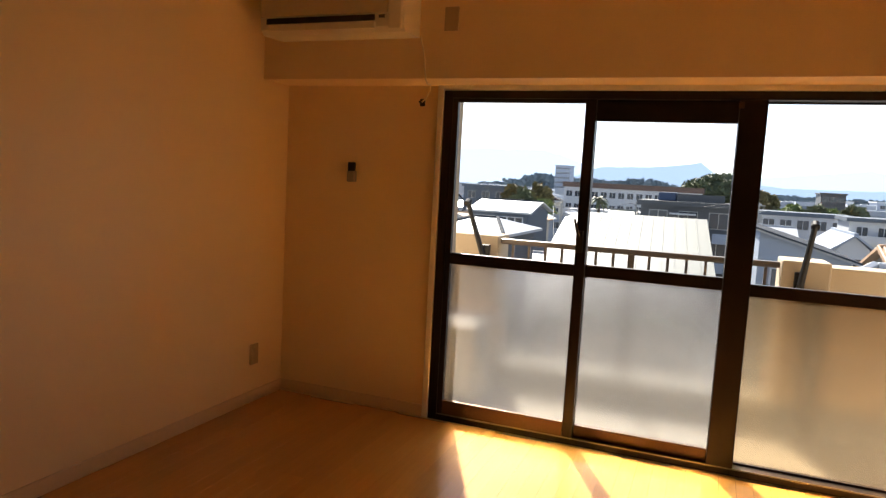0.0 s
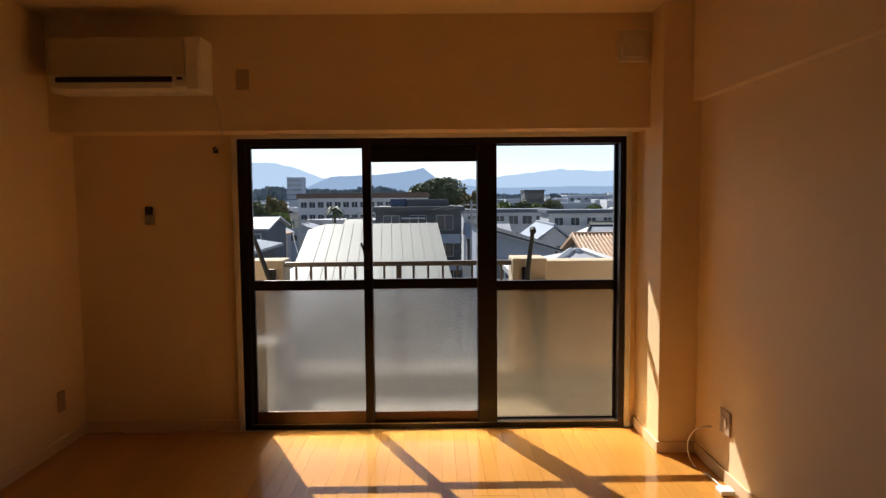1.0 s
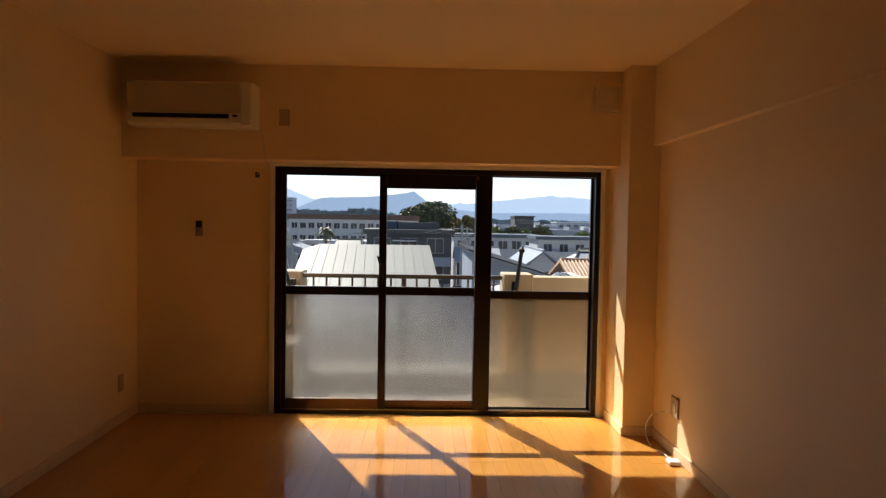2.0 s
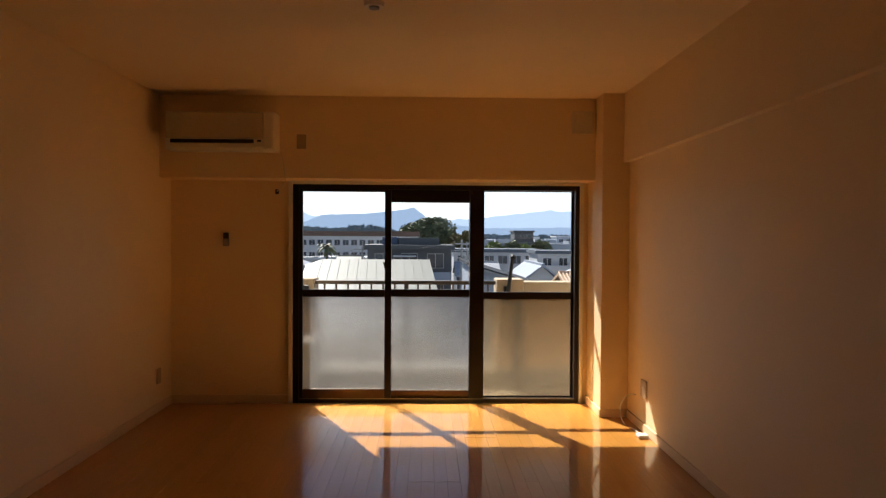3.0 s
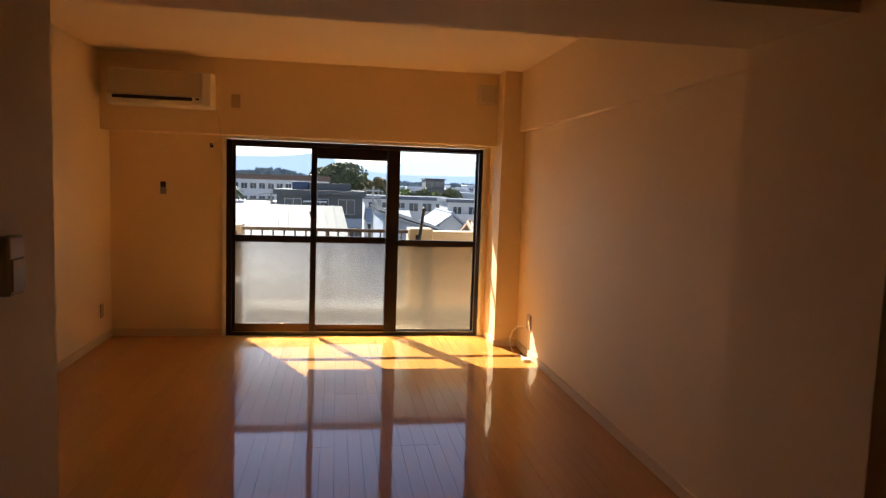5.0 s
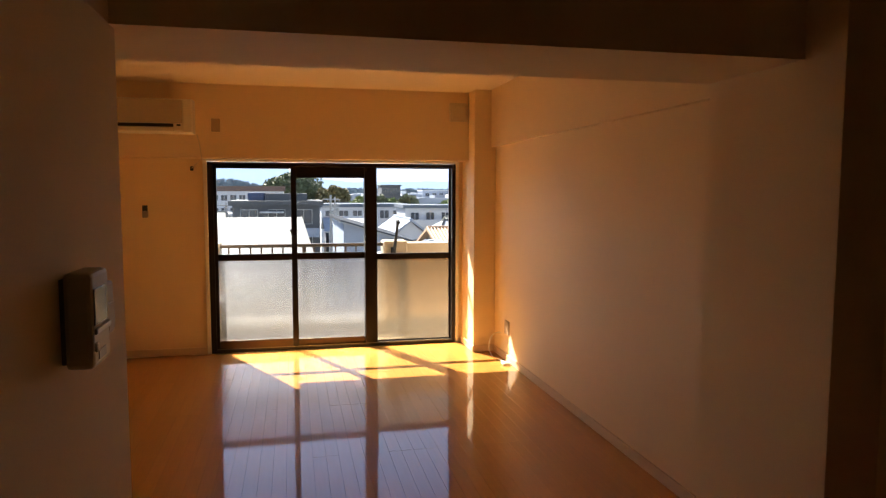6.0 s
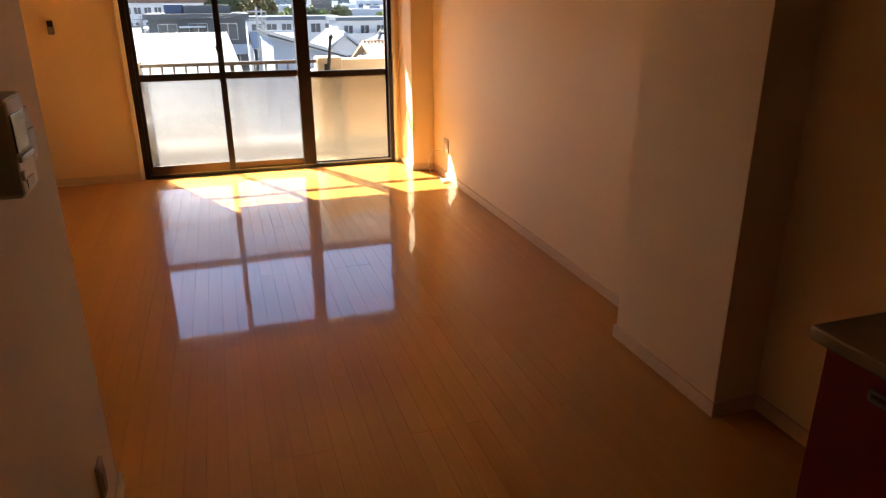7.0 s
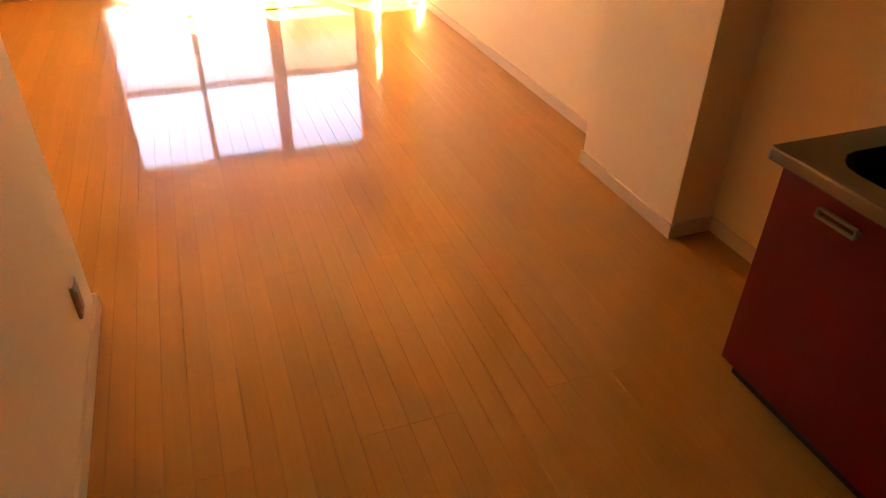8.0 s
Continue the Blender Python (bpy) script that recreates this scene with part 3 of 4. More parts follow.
def flat_block(name, x0, x1, y, depth, top, wall_mat, cap_mat, label, storeys, rise, bays, w, h, cap=0.5, group="", balcony=False):
    ob = thing(name, ((x0 + x1) / 2, y + depth / 2, GROUND), label, "building", group)
    part("wall", boxes((x0, x1, y, y + depth, GROUND, top - cap)), wall_mat, ob)
    part("roof", boxes((x0 - 0.4, x1 + 0.4, y - 0.5, y + depth + 0.4, top - cap, top)), cap_mat, ob)
    if storeys:
        windows_on(ob, x0 + 0.3, x1 - 0.3, y, top - cap - rise * storeys, storeys, rise, bays, w, h, surround=POLE if wall_mat in (GREY_WALL, DARK_WALL) else None)
    if balcony:
        for s in range(storeys):
            z = top - cap - rise * (s + 1)
            part("balcony", boxes((x0 + 0.2, x1 - 0.2, y - 1.1, y, z - 0.05, z + 0.1), (x0 + 0.2, x1 - 0.2, y - 1.1, y - 1.0, z + 0.1, z + 1.0)), wall_mat, ob)
    return ob


def roof_mesh(x0, x1, y0, y1, eave, ridge, along, hip, over=0.5, thick=0.18):
    """A pitched roof with thickness: gable (hip 0) or hipped (hip: metres the ridge is shortened at each end)."""
    x0, x1, y0, y1 = x0 - over, x1 + over, y0 - over, y1 + over
    bm = bmesh.new()
    if along == "x":
        r = [((x0 + hip), (y0 + y1) / 2), ((x1 - hip), (y0 + y1) / 2)]
    else:
        r = [((x0 + x1) / 2, y0 + hip), ((x0 + x1) / 2, y1 - hip)]
    def layer(dz):
        c = [bm.verts.new((x, y, eave + dz)) for x, y in ((x0, y0), (x1, y0), (x1, y1), (x0, y1))]
        t = [bm.verts.new((x, y, ridge + dz)) for x, y in r]
        if along == "x":
            sides = [(c[0], c[1], t[1], t[0]), (c[2], c[3], t[0], t[1]), (c[1], c[2], t[1]), (c[3], c[0], t[0])]
        else:
            sides = [(c[1], c[2], t[1], t[0]), (c[3], c[0], t[0], t[1]), (c[0], c[1], t[0]), (c[2], c[3], t[1])]
        return c, t, sides
    c1, t1, up = layer(0.0)
    c0, t0, dn = layer(-thick)
    gable = [] if hip else [2, 3]
    for i, f in enumerate(up):
        if i not in gable:
            bm.faces.new(f)
    for i, f in enumerate(dn):
        if i not in gable:
            bm.faces.new(f[::-1])
    for i in range(4):
        j = (i + 1) % 4
        ends = {"x": {1: 1, 3: 0}, "y": {0: 0, 2: 1}}[along]
        if not hip and i in ends:
            k = ends[i]
            bm.faces.new((c1[i], c0[i], t0[k], t1[k])), bm.faces.new((t1[k], t0[k], c0[j], c1[j]))
        else:
            bm.faces.new((c1[i], c0[i], c0[j], c1[j]))
    bmesh.ops.recalc_face_normals(bm, faces=bm.faces)
    return bm


def house(x0, x1, y0, y1, eave, ridge, along, hip, wall_mat, roof_mat, label, group="town houses", bays=2, ridge_mat=None):
    ob = thing("house", ((x0 + x1) / 2, (y0 + y1) / 2, GROUND), label, "house", group)
    if hip:
        part("wall", boxes((x0, x1, y0, y1, GROUND, eave)), wall_mat, ob)
    elif along == "x":
        part("wall", prism(bmesh.new(), [(y0, GROUND), (y1, GROUND), (y1, eave), ((y0 + y1) / 2, ridge - 0.2), (y0, eave)], "x", x0, x1), wall_mat, ob)
    else:
        part("wall", prism(bmesh.new(), [(x0, GROUND), (x1, GROUND), (x1, eave), ((x0 + x1) / 2, ridge - 0.2), (x0, eave)], "y", y0, y1), wall_mat, ob)
    roof = part("roof", roof_mesh(x0, x1, y0, y1, eave, ridge, along, hip), roof_mat, ob)
    if along == "x":
        cap = boxes((x0 - 0.4 + hip, x1 + 0.4 - hip, (y0 + y1) / 2 - 0.15, (y0 + y1) / 2 + 0.15, ridge - 0.08, ridge + 0.10))
    else:
        cap = boxes(((x0 + x1) / 2 - 0.15, (x0 + x1) / 2 + 0.15, y0 - 0.4 + hip, y1 + 0.4 - hip, ridge - 0.08, ridge + 0.10))
    part("ridge_cap", cap, ridge_mat or roof_mat, roof)
    if hip:
        over = 0.45
        pairs = [((x0 - over, y0 - over), 0), ((x1 + over, y0 - over), 1), ((x1 + over, y1 + over), 1 if along == "x" else 1), ((x0 - over, y1 + over), 0 if along == "x" else 1)]
        for (x, y), k in pairs[:2]:
            if along == "x":
                tip = (x0 - 0.5 + hip, (y0 + y1) / 2, ridge) if k == 0 else (x1 + 0.5 - hip, (y0 + y1) / 2, ridge)
            else:
                tip = ((x0 + x1) / 2, y0 - 0.5 + hip, ridge)
            part("hip_cap", tube(bmesh.new(), (x, y, eave + 0.04), tip, 0.14, sides=6), ridge_mat or roof_mat, roof)
    windows_on(ob, x0 + 0.4, x1 - 0.4, y0, eave - 2.6, 1, 2.7, bays, 1.5, 1.1)
    return ob


def tree(x, y, height, spread, leaf, label, seed, clumps=30, leaves=90, size=0.65, base=GROUND):
    """A tapered trunk with limbs, and a ragged crown of many small leaf sprays."""
    rng = random.Random(seed)
    ob = thing("tree", (x, y, base), label, "tree", "town trees")
    trunk = bmesh.new()
    tube(trunk, (x, y, base), (x, y, base + height * 0.55), spread * 0.07, spread * 0.04, 8)
    heads = []
    for i in range(clumps):
        a, r = rng.uniform(0, 6.283), spread * math.sqrt(rng.random()) * 0.82
        lift = math.sqrt(max(0.05, 1 - (r / spread) ** 2))
        heads.append(Vector((x + r * math.cos(a), y + r * math.sin(a), base + height * (0.50 + 0.42 * lift * rng.uniform(0.45, 1.0)))))
    for h in heads[:8]:
        tube(trunk, (x, y, base + height * rng.uniform(0.3, 0.5)), h, spread * 0.025, spread * 0.008, 5)
    part("trunk", trunk, BARK, ob)
    verts, faces = [], []
    for h in heads:
        rad = spread * rng.uniform(0.20, 0.36)
        for j in range(leaves):
            d = Vector((rng.gauss(0, 1), rng.gauss(0, 1), rng.gauss(0, 0.75))).normalized() * rad * rng.uniform(0.55, 1.0)
            u = Vector((rng.gauss(0, 1), rng.gauss(0, 1), rng.gauss(0, 1))).normalized()
            w = u.orthogonal().normalized()
            s = size * rng.uniform(0.6, 1.3)
            k = len(verts)
            verts += [h + d + u * s, h + d + w * s * 0.5, h + d - u * s, h + d - w * s * 0.5]
            faces.append((k, k + 1, k + 2, k + 3))
    mesh = bpy.data.meshes.new("crown")
    base_v = PLACE[ob]
    mesh.from_pydata([tuple(v - base_v) for v in verts], [], faces)
    mesh.materials.append(leaf)
    crown = new("crown", mesh)
    crown.parent = ob
    return ob


# the large sheet-metal roof just beyond the balcony
shed = thing("metal_roof_house", (-2.4, 26, GROUND), "building with a pale ribbed sheet-metal roof", "building")
sx = (-4.80, 0.12)
part("wall", boxes((sx[0] + 0.3, sx[1] - 0.3, 20.4, 37, GROUND, -1.75)), PLASTER_CREAM, shed)
slope = part("roof", prism(bmesh.new(), [(19.8, -1.78), (28.86, 0.38), (37.6, -1.70), (37.6, -1.9), (28.86, 0.18), (19.8, -1.98)], "x", *sx), METAL_ROOF, shed)
for i in range(13):
    x = sx[0] + 0.03 + i * (sx[1] - sx[0] - 0.06) / 12
    part("seam", prism(bmesh.new(), [(19.8, -1.78), (28.86, 0.38), (28.86, 0.405), (19.8, -1.755)], "x", x - 0.022, x + 0.022), METAL_ROOF, slope)
wing = bmesh.new()
corners = [(-4.79, 20.0, -1.76), (-4.79, 28.86, 0.36), (-5.50, 28.86, 0.12), (-5.50, 20.0, -2.0)]
upper, lower = [wing.verts.new(c) for c in corners], [wing.verts.new((x, y, z - 0.15)) for x, y, z in corners]
wing.faces.new(upper), wing.faces.new(lower[::-1])
for i in range(4):
    wing.faces.new((upper[i], lower[i], lower[(i + 1) % 4], upper[(i + 1) % 4]))
bmesh.ops.recalc_face_normals(wing, faces=wing.faces)
part("side_roof", wing, surface("white roof sheet", (0.62, 0.62, 0.58), 0.6, 0.15, 2, 0.6, 0.0), shed, "white side strip of the roof")
shed.rotation_euler = (0, 0, radians(3.9))

# larger buildings
flat_block("school", -36.5, -2.5, 178, 14, 2.95, PLASTER, TILE_BROWN, "long white school block with a brown roof edge", 3, 3.3, 15, 1.5, 1.4, cap=1.3)
flat_block("annex", -30, -14, 150, 10, -3.2, PLASTER, PLASTER, "low white annex with a flat roof", 1, 3.0, 5, 1.5, 1.2)
grey = flat_block("apartment_block", -6.8, 2.5, 73, 12, 0.55, GREY_WALL, GREY_WALL, "dark grey apartment block with balconies", 4, 2.9, 3, 1.7, 1.5)
part("penthouse", boxes((-3.4, 1.2, 74.5, 82, 0.55, 1.35)), GREY_WALL, grey)
part("water_tank", boxes((-5.3, -3.5, 75, 78, 0.55, 1.45), bevel=0.1), surface("blue tank", (0.03, 0.055, 0.12), 0.5, 0.1), grey, "dark blue rooftop tank")
part("canopy", boxes((-3.9, -1.4, 71.8, 73, -0.75, -0.6)), PLASTER, grey, "white canopy over the upper window")
for z in (-3.4, -6.3):
    part("balcony", boxes((0.3, 2.4, 71.8, 73, z, z + 0.15), (0.3, 2.4, 71.8, 71.9, z + 0.15, z + 1.0)), PLASTER_BLUE, grey, "pale balcony front")
flat_block("tower_block", -92.6, -83.2, 420, 12, 15.0, PLASTER_BLUE, PLASTER_BLUE, "pale slab tower block", 8, 2.9, 7, 0.8, 1.1)
flat_block("white_block", 4.6, 19.8, 119, 10, -0.6, PLASTER, DARK_WALL, "long white block with a dark roof line", 3, 2.9, 6, 1.6, 1.4, cap=0.6)
flat_block("white_block", 17.2, 38, 104, 9, -0.55, PLASTER, DARK_WALL, "white terraced block with small windows", 3, 2.8, 8, 1.3, 1.2, balcony=True)
flat_block("office_block", 32.5, 39.6, 250, 12, 4.2, GREY_WALL, GREY_WALL, "dark grey office block among trees", 4, 3.2, 3, 1.6, 1.4)
flat_block("office_block", 58, 78, 300, 14, 2.4, PLASTER_BLUE, PLASTER, "pale office block near the hills", 3, 3.2, 6, 1.8, 1.4)
flat_block("warehouse", -50, -40, 138, 14, 1.0, DARK_WALL, DARK_WALL, "dark blue-grey clad warehouse building", 2, 3.2, 3, 1.6, 1.4)
flat_block("white_block", -20, -9, 118, 10, -2.2, PLASTER_CREAM, PLASTER, "cream low block behind the street", 2, 2.9, 4, 1.5, 1.3)

# nearer houses
lean = thing("house", (4.0, 39, GROUND), "pale blue clad house with a dark lean-to roof", "house", "town houses")
part("wall", prism(bmesh.new(), [(2.2, GROUND), (5.9, GROUND), (5.9, -1.28), (2.2, -0.18)], "y", 34.0, 44.0), PLASTER_BLUE, lean)
part("roof", prism(bmesh.new(), [(1.95, -0.08), (6.3, -1.37), (6.3, -1.22), (1.95, 0.07)], "y", 33.6, 44.3), TILE_DARK, lean)
part("fascia", prism(bmesh.new(), [(1.95, -0.10), (6.3, -1.39), (6.3, -1.30), (1.95, -0.01)], "y", 33.52, 33.597), POLE, lean, "pale fascia board")
windows_on(lean, 2.6, 5.6, 34.0, -3.6, 1, 2.7, 2, 1.1, 0.9)
house(8.9, 11.3, 58, 68, -2.2, -0.95, "y", 0, PLASTER, PLASTER_BLUE, "small white gabled house with pale roof", bays=1)
tan_house = house(8.5, 14.5, 36, 44, -2.1, -0.75, "x", 0, PLASTER_CREAM, TILE_TAN, "cream house with tan clay tile roof", bays=3)
for i in range(32):
    x = 8.05 + 0.222 * i
    part("tile_row", tube(bmesh.new(), (x, 35.5, -2.06), (x, 40.0, -0.72), 0.06, sides=6), TILE_TAN, tan_house)
house(2.9, 6.3, 19, 25, -1.10, -0.36, "x", 2.0, PLASTER, TILE_GREY, "white house with grey tile hip roof", bays=2)
house(-22.8, -17.0, 66, 75, -1.35, -0.28, "x", 0, DARK_WALL, TILE_GREY, "dark clad house with glazed grey tile roof", bays=3, ridge_mat=TILE_DARK)
house(-16.6, -12.0, 40, 49, -1.75, -0.95, "x", 2.0, GREY_WALL, TILE_GREY, "grey house with glazed tile hip roof", bays=2, ridge_mat=TILE_DARK)
house(-13.4, -9.6, 28, 35, -3.0, -2.0, "x", 1.5, PLASTER, TILE_GREY, "white house with grey hip roof below", bays=2, ridge_mat=TILE_DARK)
house(-31, -24, 52, 60, -2.6, -1.2, "y", 0, PLASTER_CREAM, TILE_GREY, "cream gabled house with grey tile roof", bays=2, ridge_mat=TILE_DARK)
house(-12.6, -9.8, 92, 100, -2.6, -1.3, "x", 0, PLASTER, METAL_ROOF, "white house with a pale metal roof", bays=2)
house(13.5, 18.5, 60, 68, -2.6, -1.3, "x", 1.6, PLASTER, TILE_GREY, "white house with grey tile roof", bays=2, ridge_mat=TILE_DARK)
house(3.6, 8.0, 76, 84, -3.0, -1.5, "x", 0, PLASTER, TILE_GREY, "white house with bright grey roof", bays=2)

# the wider town, thinner with distance
rng = random.Random(7)
walls, roofs = (PLASTER, PLASTER_CREAM, PLASTER_BLUE), (TILE_GREY, TILE_GREY, METAL_ROOF, TILE_DARK, TILE_TAN)
names = {TILE_GREY: "glazed grey tile", METAL_ROOF: "pale metal", TILE_DARK: "dark slate", TILE_TAN: "tan tile"}
tone = {PLASTER: "white", PLASTER_CREAM: "cream", PLASTER_BLUE: "pale blue"}
taken = []
for i in range(400):
    if len(taken) > 62:
        break
    y = rng.uniform(60, 250)
    x = rng.uniform(-0.42, 0.34) * (y + 5)
    if any(abs(x - a) < 9 and abs(y - b) < 11 for a, b in taken) or (-9 < x < 4 and y < 98) or (-40 < x < 1 and 145 < y < 195) or (3 < x < 40 and 92 < y < 132) or (-52 < x < -38 and 130 < y < 155) or (-24 < x < -8 and 60 < y < 132) or (6 < x < 20 and y < 76):
        continue
    taken.append((x, y))
    w, d, e = rng.uniform(5, 8), rng.uniform(6, 9), rng.uniform(-5.2, -2.8)
    wm, rm = rng.choice(walls), rng.choice(roofs)
    house(x - w / 2, x + w / 2, y, y + d, e, e + rng.uniform(1.2, 1.9), rng.choice("xy"), rng.choice((0, 1.5)), wm, rm, f"{tone[wm]} town house with {names[rm]} roof")


def far_town():
    """Low roofs between 250 m and the hills, too many to count."""
    r = random.Random(3)
    verts, faces = [], []
    for i in range(2200):
        y = 250 * math.exp(r.uniform(0, 1.9))
        x, w, d, h = r.uniform(-0.5, 0.42) * y, r.uniform(5, 16), r.uniform(6, 12), r.uniform(5, 12) + (r.random() < 0.03 and y > 600) * r.uniform(3, 7)
        k = len(verts)
        verts += [(x + a * w, y + b * d, GROUND + c * h) for c in (0, 1) for a, b in ((0, 0), (1, 0), (1, 1), (0, 1))]
        faces += [(k, k + 1, k + 5, k + 4), (k + 1, k + 2, k + 6, k + 5), (k + 2, k + 3, k + 7, k + 6), (k + 3, k, k + 4, k + 7), (k + 4, k + 5, k + 6, k + 7)]
    mesh = bpy.data.meshes.new("far_town")
    mesh.from_pydata(verts, [], faces)
    m = surface("far roofs and walls", (0.50, 0.53, 0.57), 0.8, 0.3, 0.02, 0.004, 0.0)
    tree_n, bs = m.node_tree, m.node_tree.nodes["Principled BSDF"]
    geo, ramp = tree_n.nodes.new("ShaderNodeNewGeometry"), tree_n.nodes.new("ShaderNodeValToRGB")
    ramp.color_ramp.elements[0].color, ramp.color_ramp.elements[1].color = (0.22, 0.25, 0.30, 1), (0.75, 0.76, 0.78, 1)
    tree_n.links.new(geo.outputs["Random Per Island"], ramp.inputs[0])
    tree_n.links.new(ramp.outputs[0], bs.inputs["Base Color"])
    mesh.materials.append(m)
    return tagged(new("far_town", mesh), "distant pale low-rise town roofs", "town", kind="stuff")


def far_woods():
    """Wooded rises between the town and the mountains."""
    r = random.Random(5)
    verts, faces = [], []
    for x0, x1, y, top, n in ((-230, -150, 780, 17, 700), (-130, -20, 600, 13.5, 1100), (20, 60, 520, 4.5, 300), (-420, 520, 1250, 7, 1800), (100, 420, 1000, 4, 500)):
        for i in range(n):
            u = r.random()
            x = x0 + (x1 - x0) * u
            crest = top * (0.55 + 0.45 * math.sin(math.pi * u)) * (0.8 + 0.3 * noise.noise((x * 0.03, y, 0)))
            z = GROUND + (crest - GROUND) * math.sqrt(r.random())
            s = 0.0045 * y * r.uniform(0.5, 1.1)
            c = Vector((x, y + r.uniform(-15, 15), z))
            a = Vector((r.gauss(0, 1), r.gauss(0, 0.4), r.gauss(0, 1))).normalized()
            b = a.cross(Vector((0, 1, 0.3))).normalized()
            k = len(verts)
            verts += [c + a * s, c + b * s * 0.7, c - a * s, c - b * s * 0.7]
            faces.append((k, k + 1, k + 2, k + 3))
    mesh = bpy.data.meshes.new("far_woods")
    mesh.from_pydata([tuple(v) for v in verts], [], faces)
    # Distance haze is mixed into the foliage colour as blue-grey.
    mesh.materials.append(surface("woodland with haze in its colour", (0.15, 0.19, 0.22), 0.9, 0.35, 0.05, 0.01, 0.0))
    return tagged(new("far_woods", mesh), "dark wooded rises behind the town, haze in the colour", "woods", kind="stuff")


far_town()
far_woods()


def ridge(name, stops, radius, material, label, rough):
    """A mountain silhouette: (bearing, elevation) in degrees, roughened between the stops."""
    bm = bmesh.new()
    low = high = None
    b0, b1 = stops[0][0], stops[-1][0]
    steps = 260
    for i in range(steps + 1):
        b = b0 + (b1 - b0) * i / steps
        e = float(np.interp(b, [s[0] for s in stops], [s[1] for s in stops])) + rough * (noise.noise((b * 1.3, 0, radius)) + 0.5 * noise.noise((b * 4.1, 3, radius)))
        p, q = radius * math.sin(radians(b)), radius * math.cos(radians(b))
        lo, hi = bm.verts.new((p, q, -40)), bm.verts.new((p, q, radius * math.tan(radians(max(e, 0.1))) + 1.4))
        if low:
            bm.faces.new((low, lo, hi, high))
        low, high = lo, hi
    return single(name, bm, material, label, "mountains", kind="structure")


# Flat glowing silhouettes that carry distance haze in their colour.
ridge("backdrop", [(-40, 2.6), (-30, 2.5), (-22, 2.7), (-18.5, 2.9), (-13.3, 3.0), (-11.5, 2.5), (-9.6, 1.75), (-5, 1.5), (0, 1.45), (3.2, 1.55), (6.5, 1.9), (10.1, 2.3), (13.7, 2.1), (18, 2.3), (26, 1.8), (40, 2.0)], 4300, HAZE_FAR, "distant mountain range with haze glow in its pale blue", 0.12)
ridge("backdrop", [(-14, 0.3), (-11, 0.9), (-8.8, 1.85), (-5, 2.0), (-3, 2.2), (-1.7, 2.4), (-1.1, 2.55), (-0.7, 2.2), (-0.1, 1.75), (2, 1.1), (5, 0.8), (12, 0.9), (20, 0.7)], 3600, HAZE_NEAR, "steep-peaked mountain with haze glow in its blue", 0.05)

# trees
tree(0.3, 205, 18.8, 8.6, LEAF, "large round broadleaf tree over the roofs", 1, 90, 260, 0.6)
tree(9.8, 192, 15.5, 3.6, LEAF_DRY, "brownish tree beside the large tree", 2)
tree(13.0, 196, 15.0, 3.0, LEAF_DRY, "brownish tree behind the roofs", 3)
tree(-31.5, 131, 13.6, 3.0, LEAF_DRY, "tall yellowing tree behind houses", 4)
tree(-34.5, 128, 12.4, 2.6, LEAF, "dark green tree behind houses", 5)
tree(-37.5, 133, 13.0, 2.4, LEAF_DRY, "yellowing slender tree behind houses", 6)
tree(-29.2, 126, 10.6, 2.2, LEAF_LIGHT, "light green tree beside the street", 7)
tree(18.0, 182, 11.8, 3.2, LEAF_LIGHT, "light green tree behind the white block", 8)
tree(22.5, 180, 12.4, 3.4, LEAF, "green tree behind the white block", 9)
tree(26.5, 184, 11.4, 3.0, LEAF_LIGHT, "yellow-green tree behind the white block", 10)
tree(30.0, 178, 12.2, 2.8, LEAF, "dark green tree near the office block", 11)
tree(44.0, 190, 11.2, 2.6, LEAF_LIGHT, "yellow-green tree by the far houses", 12)
for i in range(16):
    y = 240 + 17 * i
    tree(rng.uniform(-0.4, 0.34) * y, y, rng.uniform(10, 13), rng.uniform(3, 5), rng.choice((LEAF, LEAF_DRY, LEAF)), "town tree between distant roofs", 20 + i, 12, 40, 1.0)

palm = thing("palm_tree", (-15.1, 99, GROUND), "shaggy palm tree before the school", "tree")
part("trunk", tube(bmesh.new(), (-15.1, 99, GROUND), (-15.1, 99, -0.3), 0.28, 0.2, 8), BARK, palm)
fronds = bmesh.new()
for i in range(46):
    a, droop = i * 2.399, rng.uniform(-0.9, 0.9)
    d = Vector((math.cos(a), math.sin(a), 0))
    pts = [Vector((-15.1, 99, -0.1)) + d * 1.8 * t + Vector((0, 0, 1.3 * droop * t + 0.5 * t - 1.2 * t * t)) for t in (0, 0.35, 0.7, 1.0)]
    side = d.cross(Vector((0, 0, 1))) * 0.22
    for p, q, u, v in zip(pts, pts[1:], (1, 1, 0.7), (1, 0.7, 0.1)):
        fronds.faces.new([fronds.verts.new(c) for c in (p - side * u, p + side * u, q + side * v, q - side * v)])
part("crown", fronds, LEAF, palm)

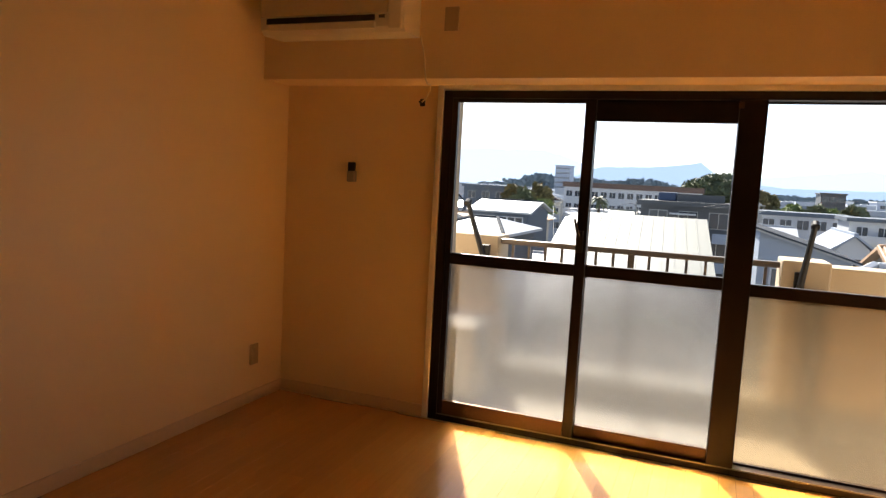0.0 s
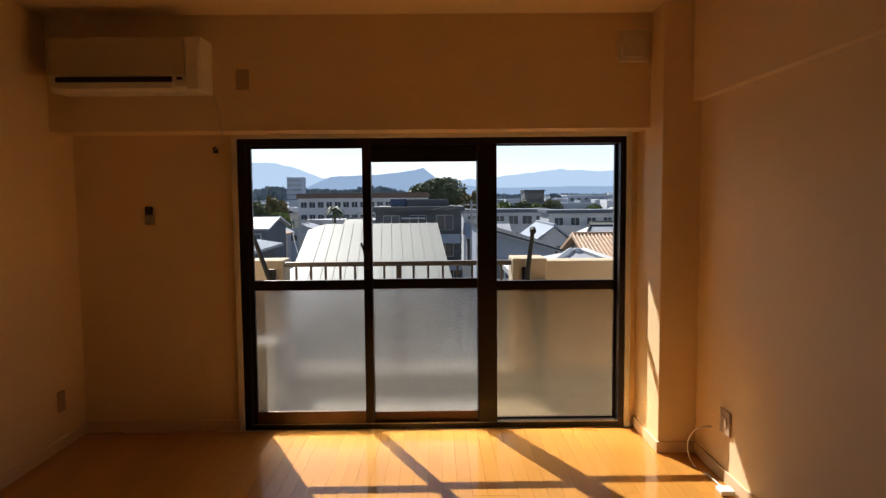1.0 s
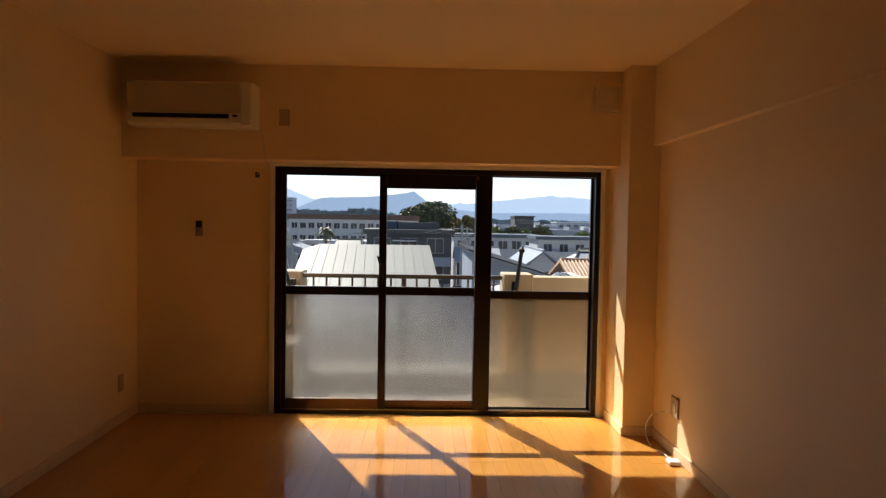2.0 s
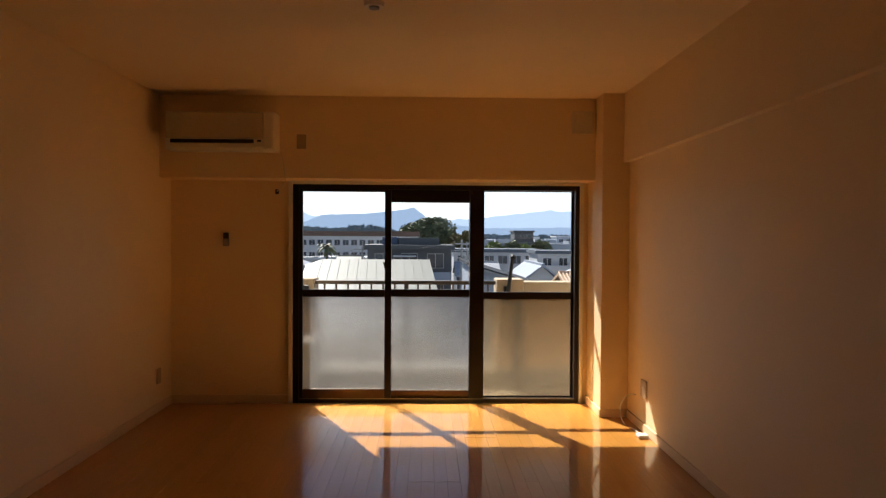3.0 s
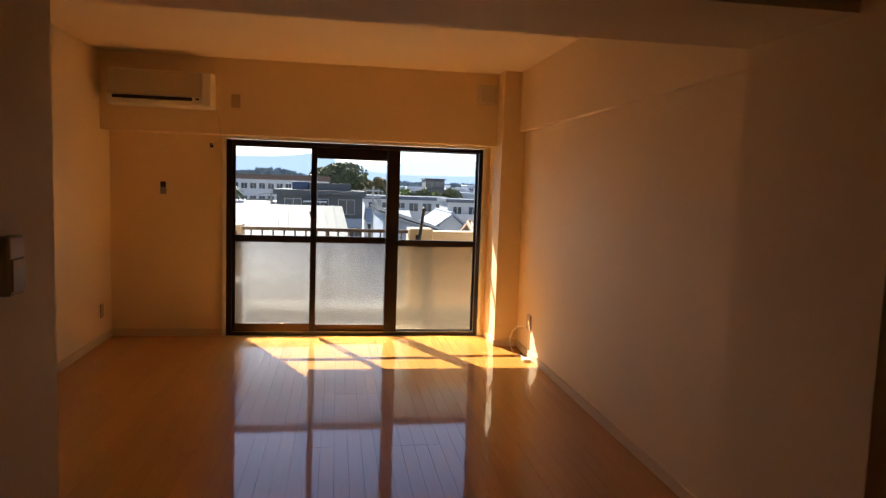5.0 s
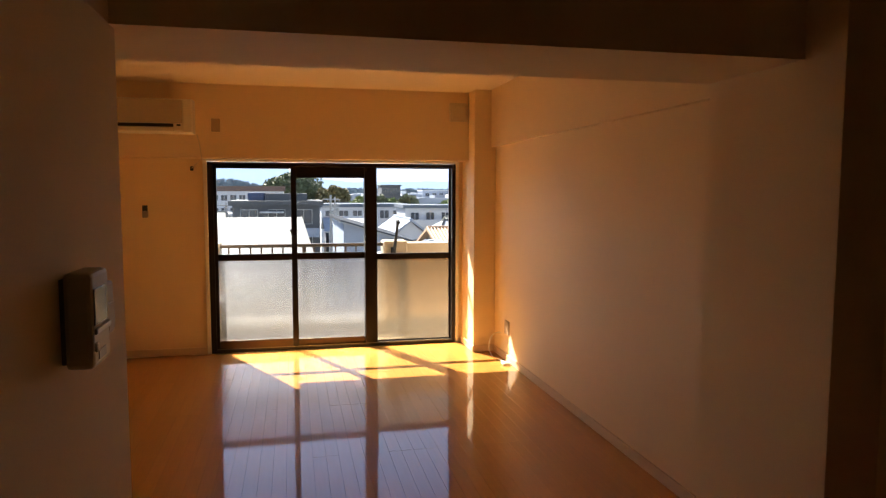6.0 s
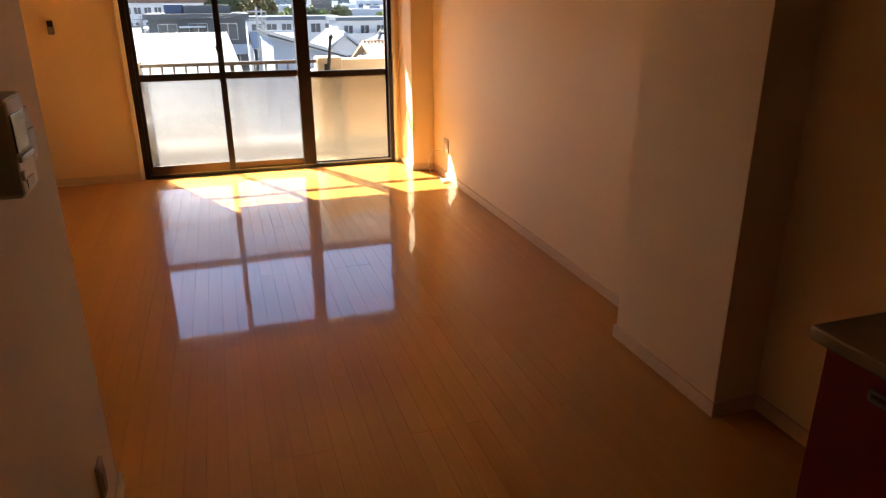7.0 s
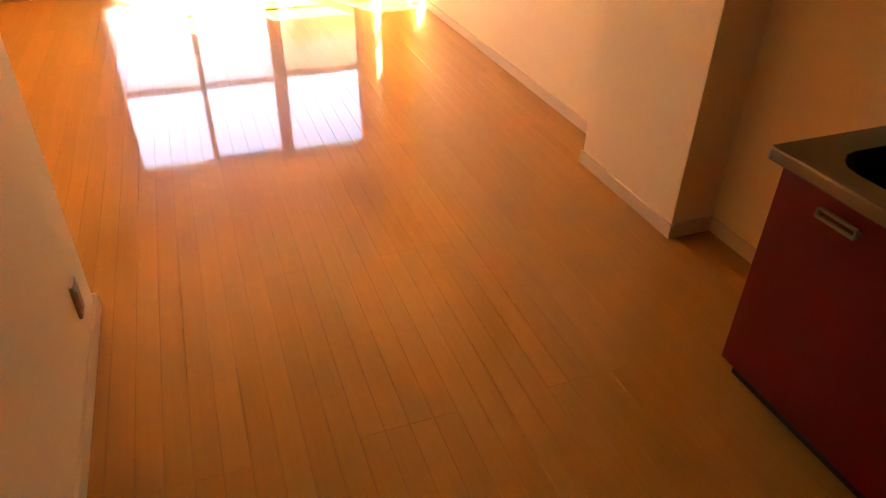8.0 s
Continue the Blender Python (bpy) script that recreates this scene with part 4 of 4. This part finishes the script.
# yards: low sheds and hedges between the street and the houses
for x0, x1, y0, y1, e, h, wm, rm in ((-12.4, -9.6, 36, 40, -7.6, 0.8, GREY_WALL, TILE_DARK), (-11.6, -9.8, 50, 54, -7.2, 0.9, DARK_WALL, TILE_GREY), (-6.2, -5.0, 42, 52, -5.2, 1.0, PLASTER_CREAM, TILE_DARK),
                                     (-14.6, -11.4, 55, 61, -5.6, 1.2, GREY_WALL, TILE_GREY), (-10.6, -7.4, 66, 72, -4.6, 1.2, PLASTER_CREAM, TILE_GREY), (2.2, 4.4, 46, 52, -4.4, 1.0, GREY_WALL, TILE_DARK)):
    house(x0, x1, y0, y1, e, e + h, "x", 0, wm, rm, "low grey shed between the houses and street", "sheds", bays=1)
for i, (x, y) in enumerate(((-10.9, 42), (-12.0, 47), (-9.9, 58), (-13.6, 37), (-6.6, 58), (-11.2, 63), (-14.8, 64), (-9.6, 34))):
    tree(x, y, 4.2 + 0.5 * (i % 3), 1.3, LEAF if i % 3 else LEAF_DRY, "small garden tree in a yard", 60 + i, 10, 60, 0.22)

# street poles and the wires between them
tops = []
for x, y, h in ((-7.4, 38, 9.8), (3.3, 66, 12.2), (-12.4, 60, 11.0), (5.6, 96, 11.8), (-8.6, 86, 11.2)):
    pole = thing("utility_pole", (x, y, GROUND), "grey concrete utility pole with crossarms", "utility pole", "utility poles")
    part("post", tube(bmesh.new(), (x, y, GROUND), (x, y, GROUND + h), 0.17, 0.10, 8), POLE, pole)
    for dz in (0.4, 1.1):
        part("crossarm", boxes((x - 0.8, x + 0.8, y - 0.05, y + 0.05, GROUND + h - dz - 0.06, GROUND + h - dz + 0.06)), POLE, pole)
    part("transformer", tube(bmesh.new(), (x + 0.35, y - 0.2, GROUND + h - 2.6), (x + 0.35, y - 0.2, GROUND + h - 1.6), 0.25, sides=10), POLE, pole)
    tops.append(Vector((x, y, GROUND + h - 0.35)))
for a, b in ((0, 2), (2, 4), (1, 3), (1, 4)):
    for off in (-0.7, 0.7):
        p, q = tops[a] + Vector((off, 0, 0)), tops[b] + Vector((off, 0, 0))
        cord("overhead_wire", [tuple(p), tuple((p + q) / 2 - Vector((0, 0, 0.5))), tuple(q)], 0.02, BLACK, "dark overhead wire sagging between poles", "wire")


def parked_car(x, y, turn, paint, label):
    """A small car: rounded body, glazed cabin, four wheels with rims, lamps."""
    car = thing("car", (0, 0, 0), label, "car", "parked cars")
    shell = bmesh.new()
    prism(shell, [(-1.8, 0.28), (1.8, 0.28), (1.85, 0.62), (1.7, 0.86), (0.95, 0.92), (-1.7, 0.95), (-1.85, 0.6)], "y", -0.74, 0.74)
    bmesh.ops.bevel(shell, geom=shell.edges[:], offset=0.06, segments=1, affect="EDGES")
    part("body", shell, paint, car)
    part("cabin", prism(bmesh.new(), [(-1.6, 0.93), (0.95, 0.9), (0.35, 1.42), (-1.25, 1.45)], "y", -0.66, 0.66), PANE, car, "dark glazed cabin")
    part("roof", boxes((-1.25, 0.35, -0.64, 0.64, 1.42, 1.49), bevel=0.03), paint, car)
    for wx in (-1.15, 1.15):
        for wy in (-0.74, 0.74):
            wheel = part("wheel", tube(bmesh.new(), (wx, wy - 0.09, 0.28), (wx, wy + 0.09, 0.28), 0.28, sides=14), BLACK, car, "black tyre")
            part("rim", tube(bmesh.new(), (wx, wy - 0.1, 0.28), (wx, wy + 0.1, 0.28), 0.16, sides=10), CHROME, wheel)
    car.matrix_basis = pose(x, y, GROUND + 0.02, 0, 0, turn)


CAR_WHITE = surface("white car paint", (0.75, 0.76, 0.77), 0.25, 0.03, coat=0.5)
CAR_GREY = surface("silver car paint", (0.38, 0.39, 0.41), 0.3, 0.03, coat=0.5)
CAR_DARK = surface("dark blue car paint", (0.03, 0.04, 0.07), 0.25, 0.03, coat=0.5)
for x, y, a, paint, text in ((-8.4, 31, 90, CAR_WHITE, "white small car parked along the street"), (-9.2, 44, 80, CAR_GREY, "silver small car parked by a house"), (-7.2, 53, 95, CAR_WHITE, "white small car parked further along the street"),
                             (-10.6, 38, 10, CAR_DARK, "dark blue small car parked in a yard"), (-10.8, 50, 5, CAR_WHITE, "white small car parked in a yard"), (-10.4, 25, 85, CAR_GREY, "silver small car parked near the balcony")):
    parked_car(x, y, a, paint, text)

# ---- floor strips ----
SW, SL = 0.0748, 1.818
C = 0.0006
strip_mesh = finish("plank", prism(bmesh.new(), [(-SW / 2 + 0.0003, -0.012), (SW / 2 - 0.0003, -0.012), (SW / 2 - 0.0003, -C), (SW / 2 - C, 0.0), (-SW / 2 + C, 0.0), (-SW / 2 + 0.0003, -C)], "y", 0.0, 1.0), WOOD)
lay = random.Random(11)
for n in range(-27, 23):
    x = -0.316 + SW * (n + 0.5)
    joint = 0.695 if (n // 4) % 2 else 1.655
    for k in range(-5, 4):
        lo, hi = max(joint + SL * (k - 1), -4.5), min(joint + SL * k, 3.496)
        if hi - lo < 0.03 or (x < -1.12 and hi < -1.2):
            continue
        ob = new("plank", strip_mesh)
        ob.location = (x, lo + 0.0006, 0)
        ob.rotation_euler = (radians(lay.gauss(0, 0.012)), radians(lay.gauss(0, 0.07)), 0)
        ob.scale = (1, hi - lo - 0.0012, 1)
        ob.parent = floor
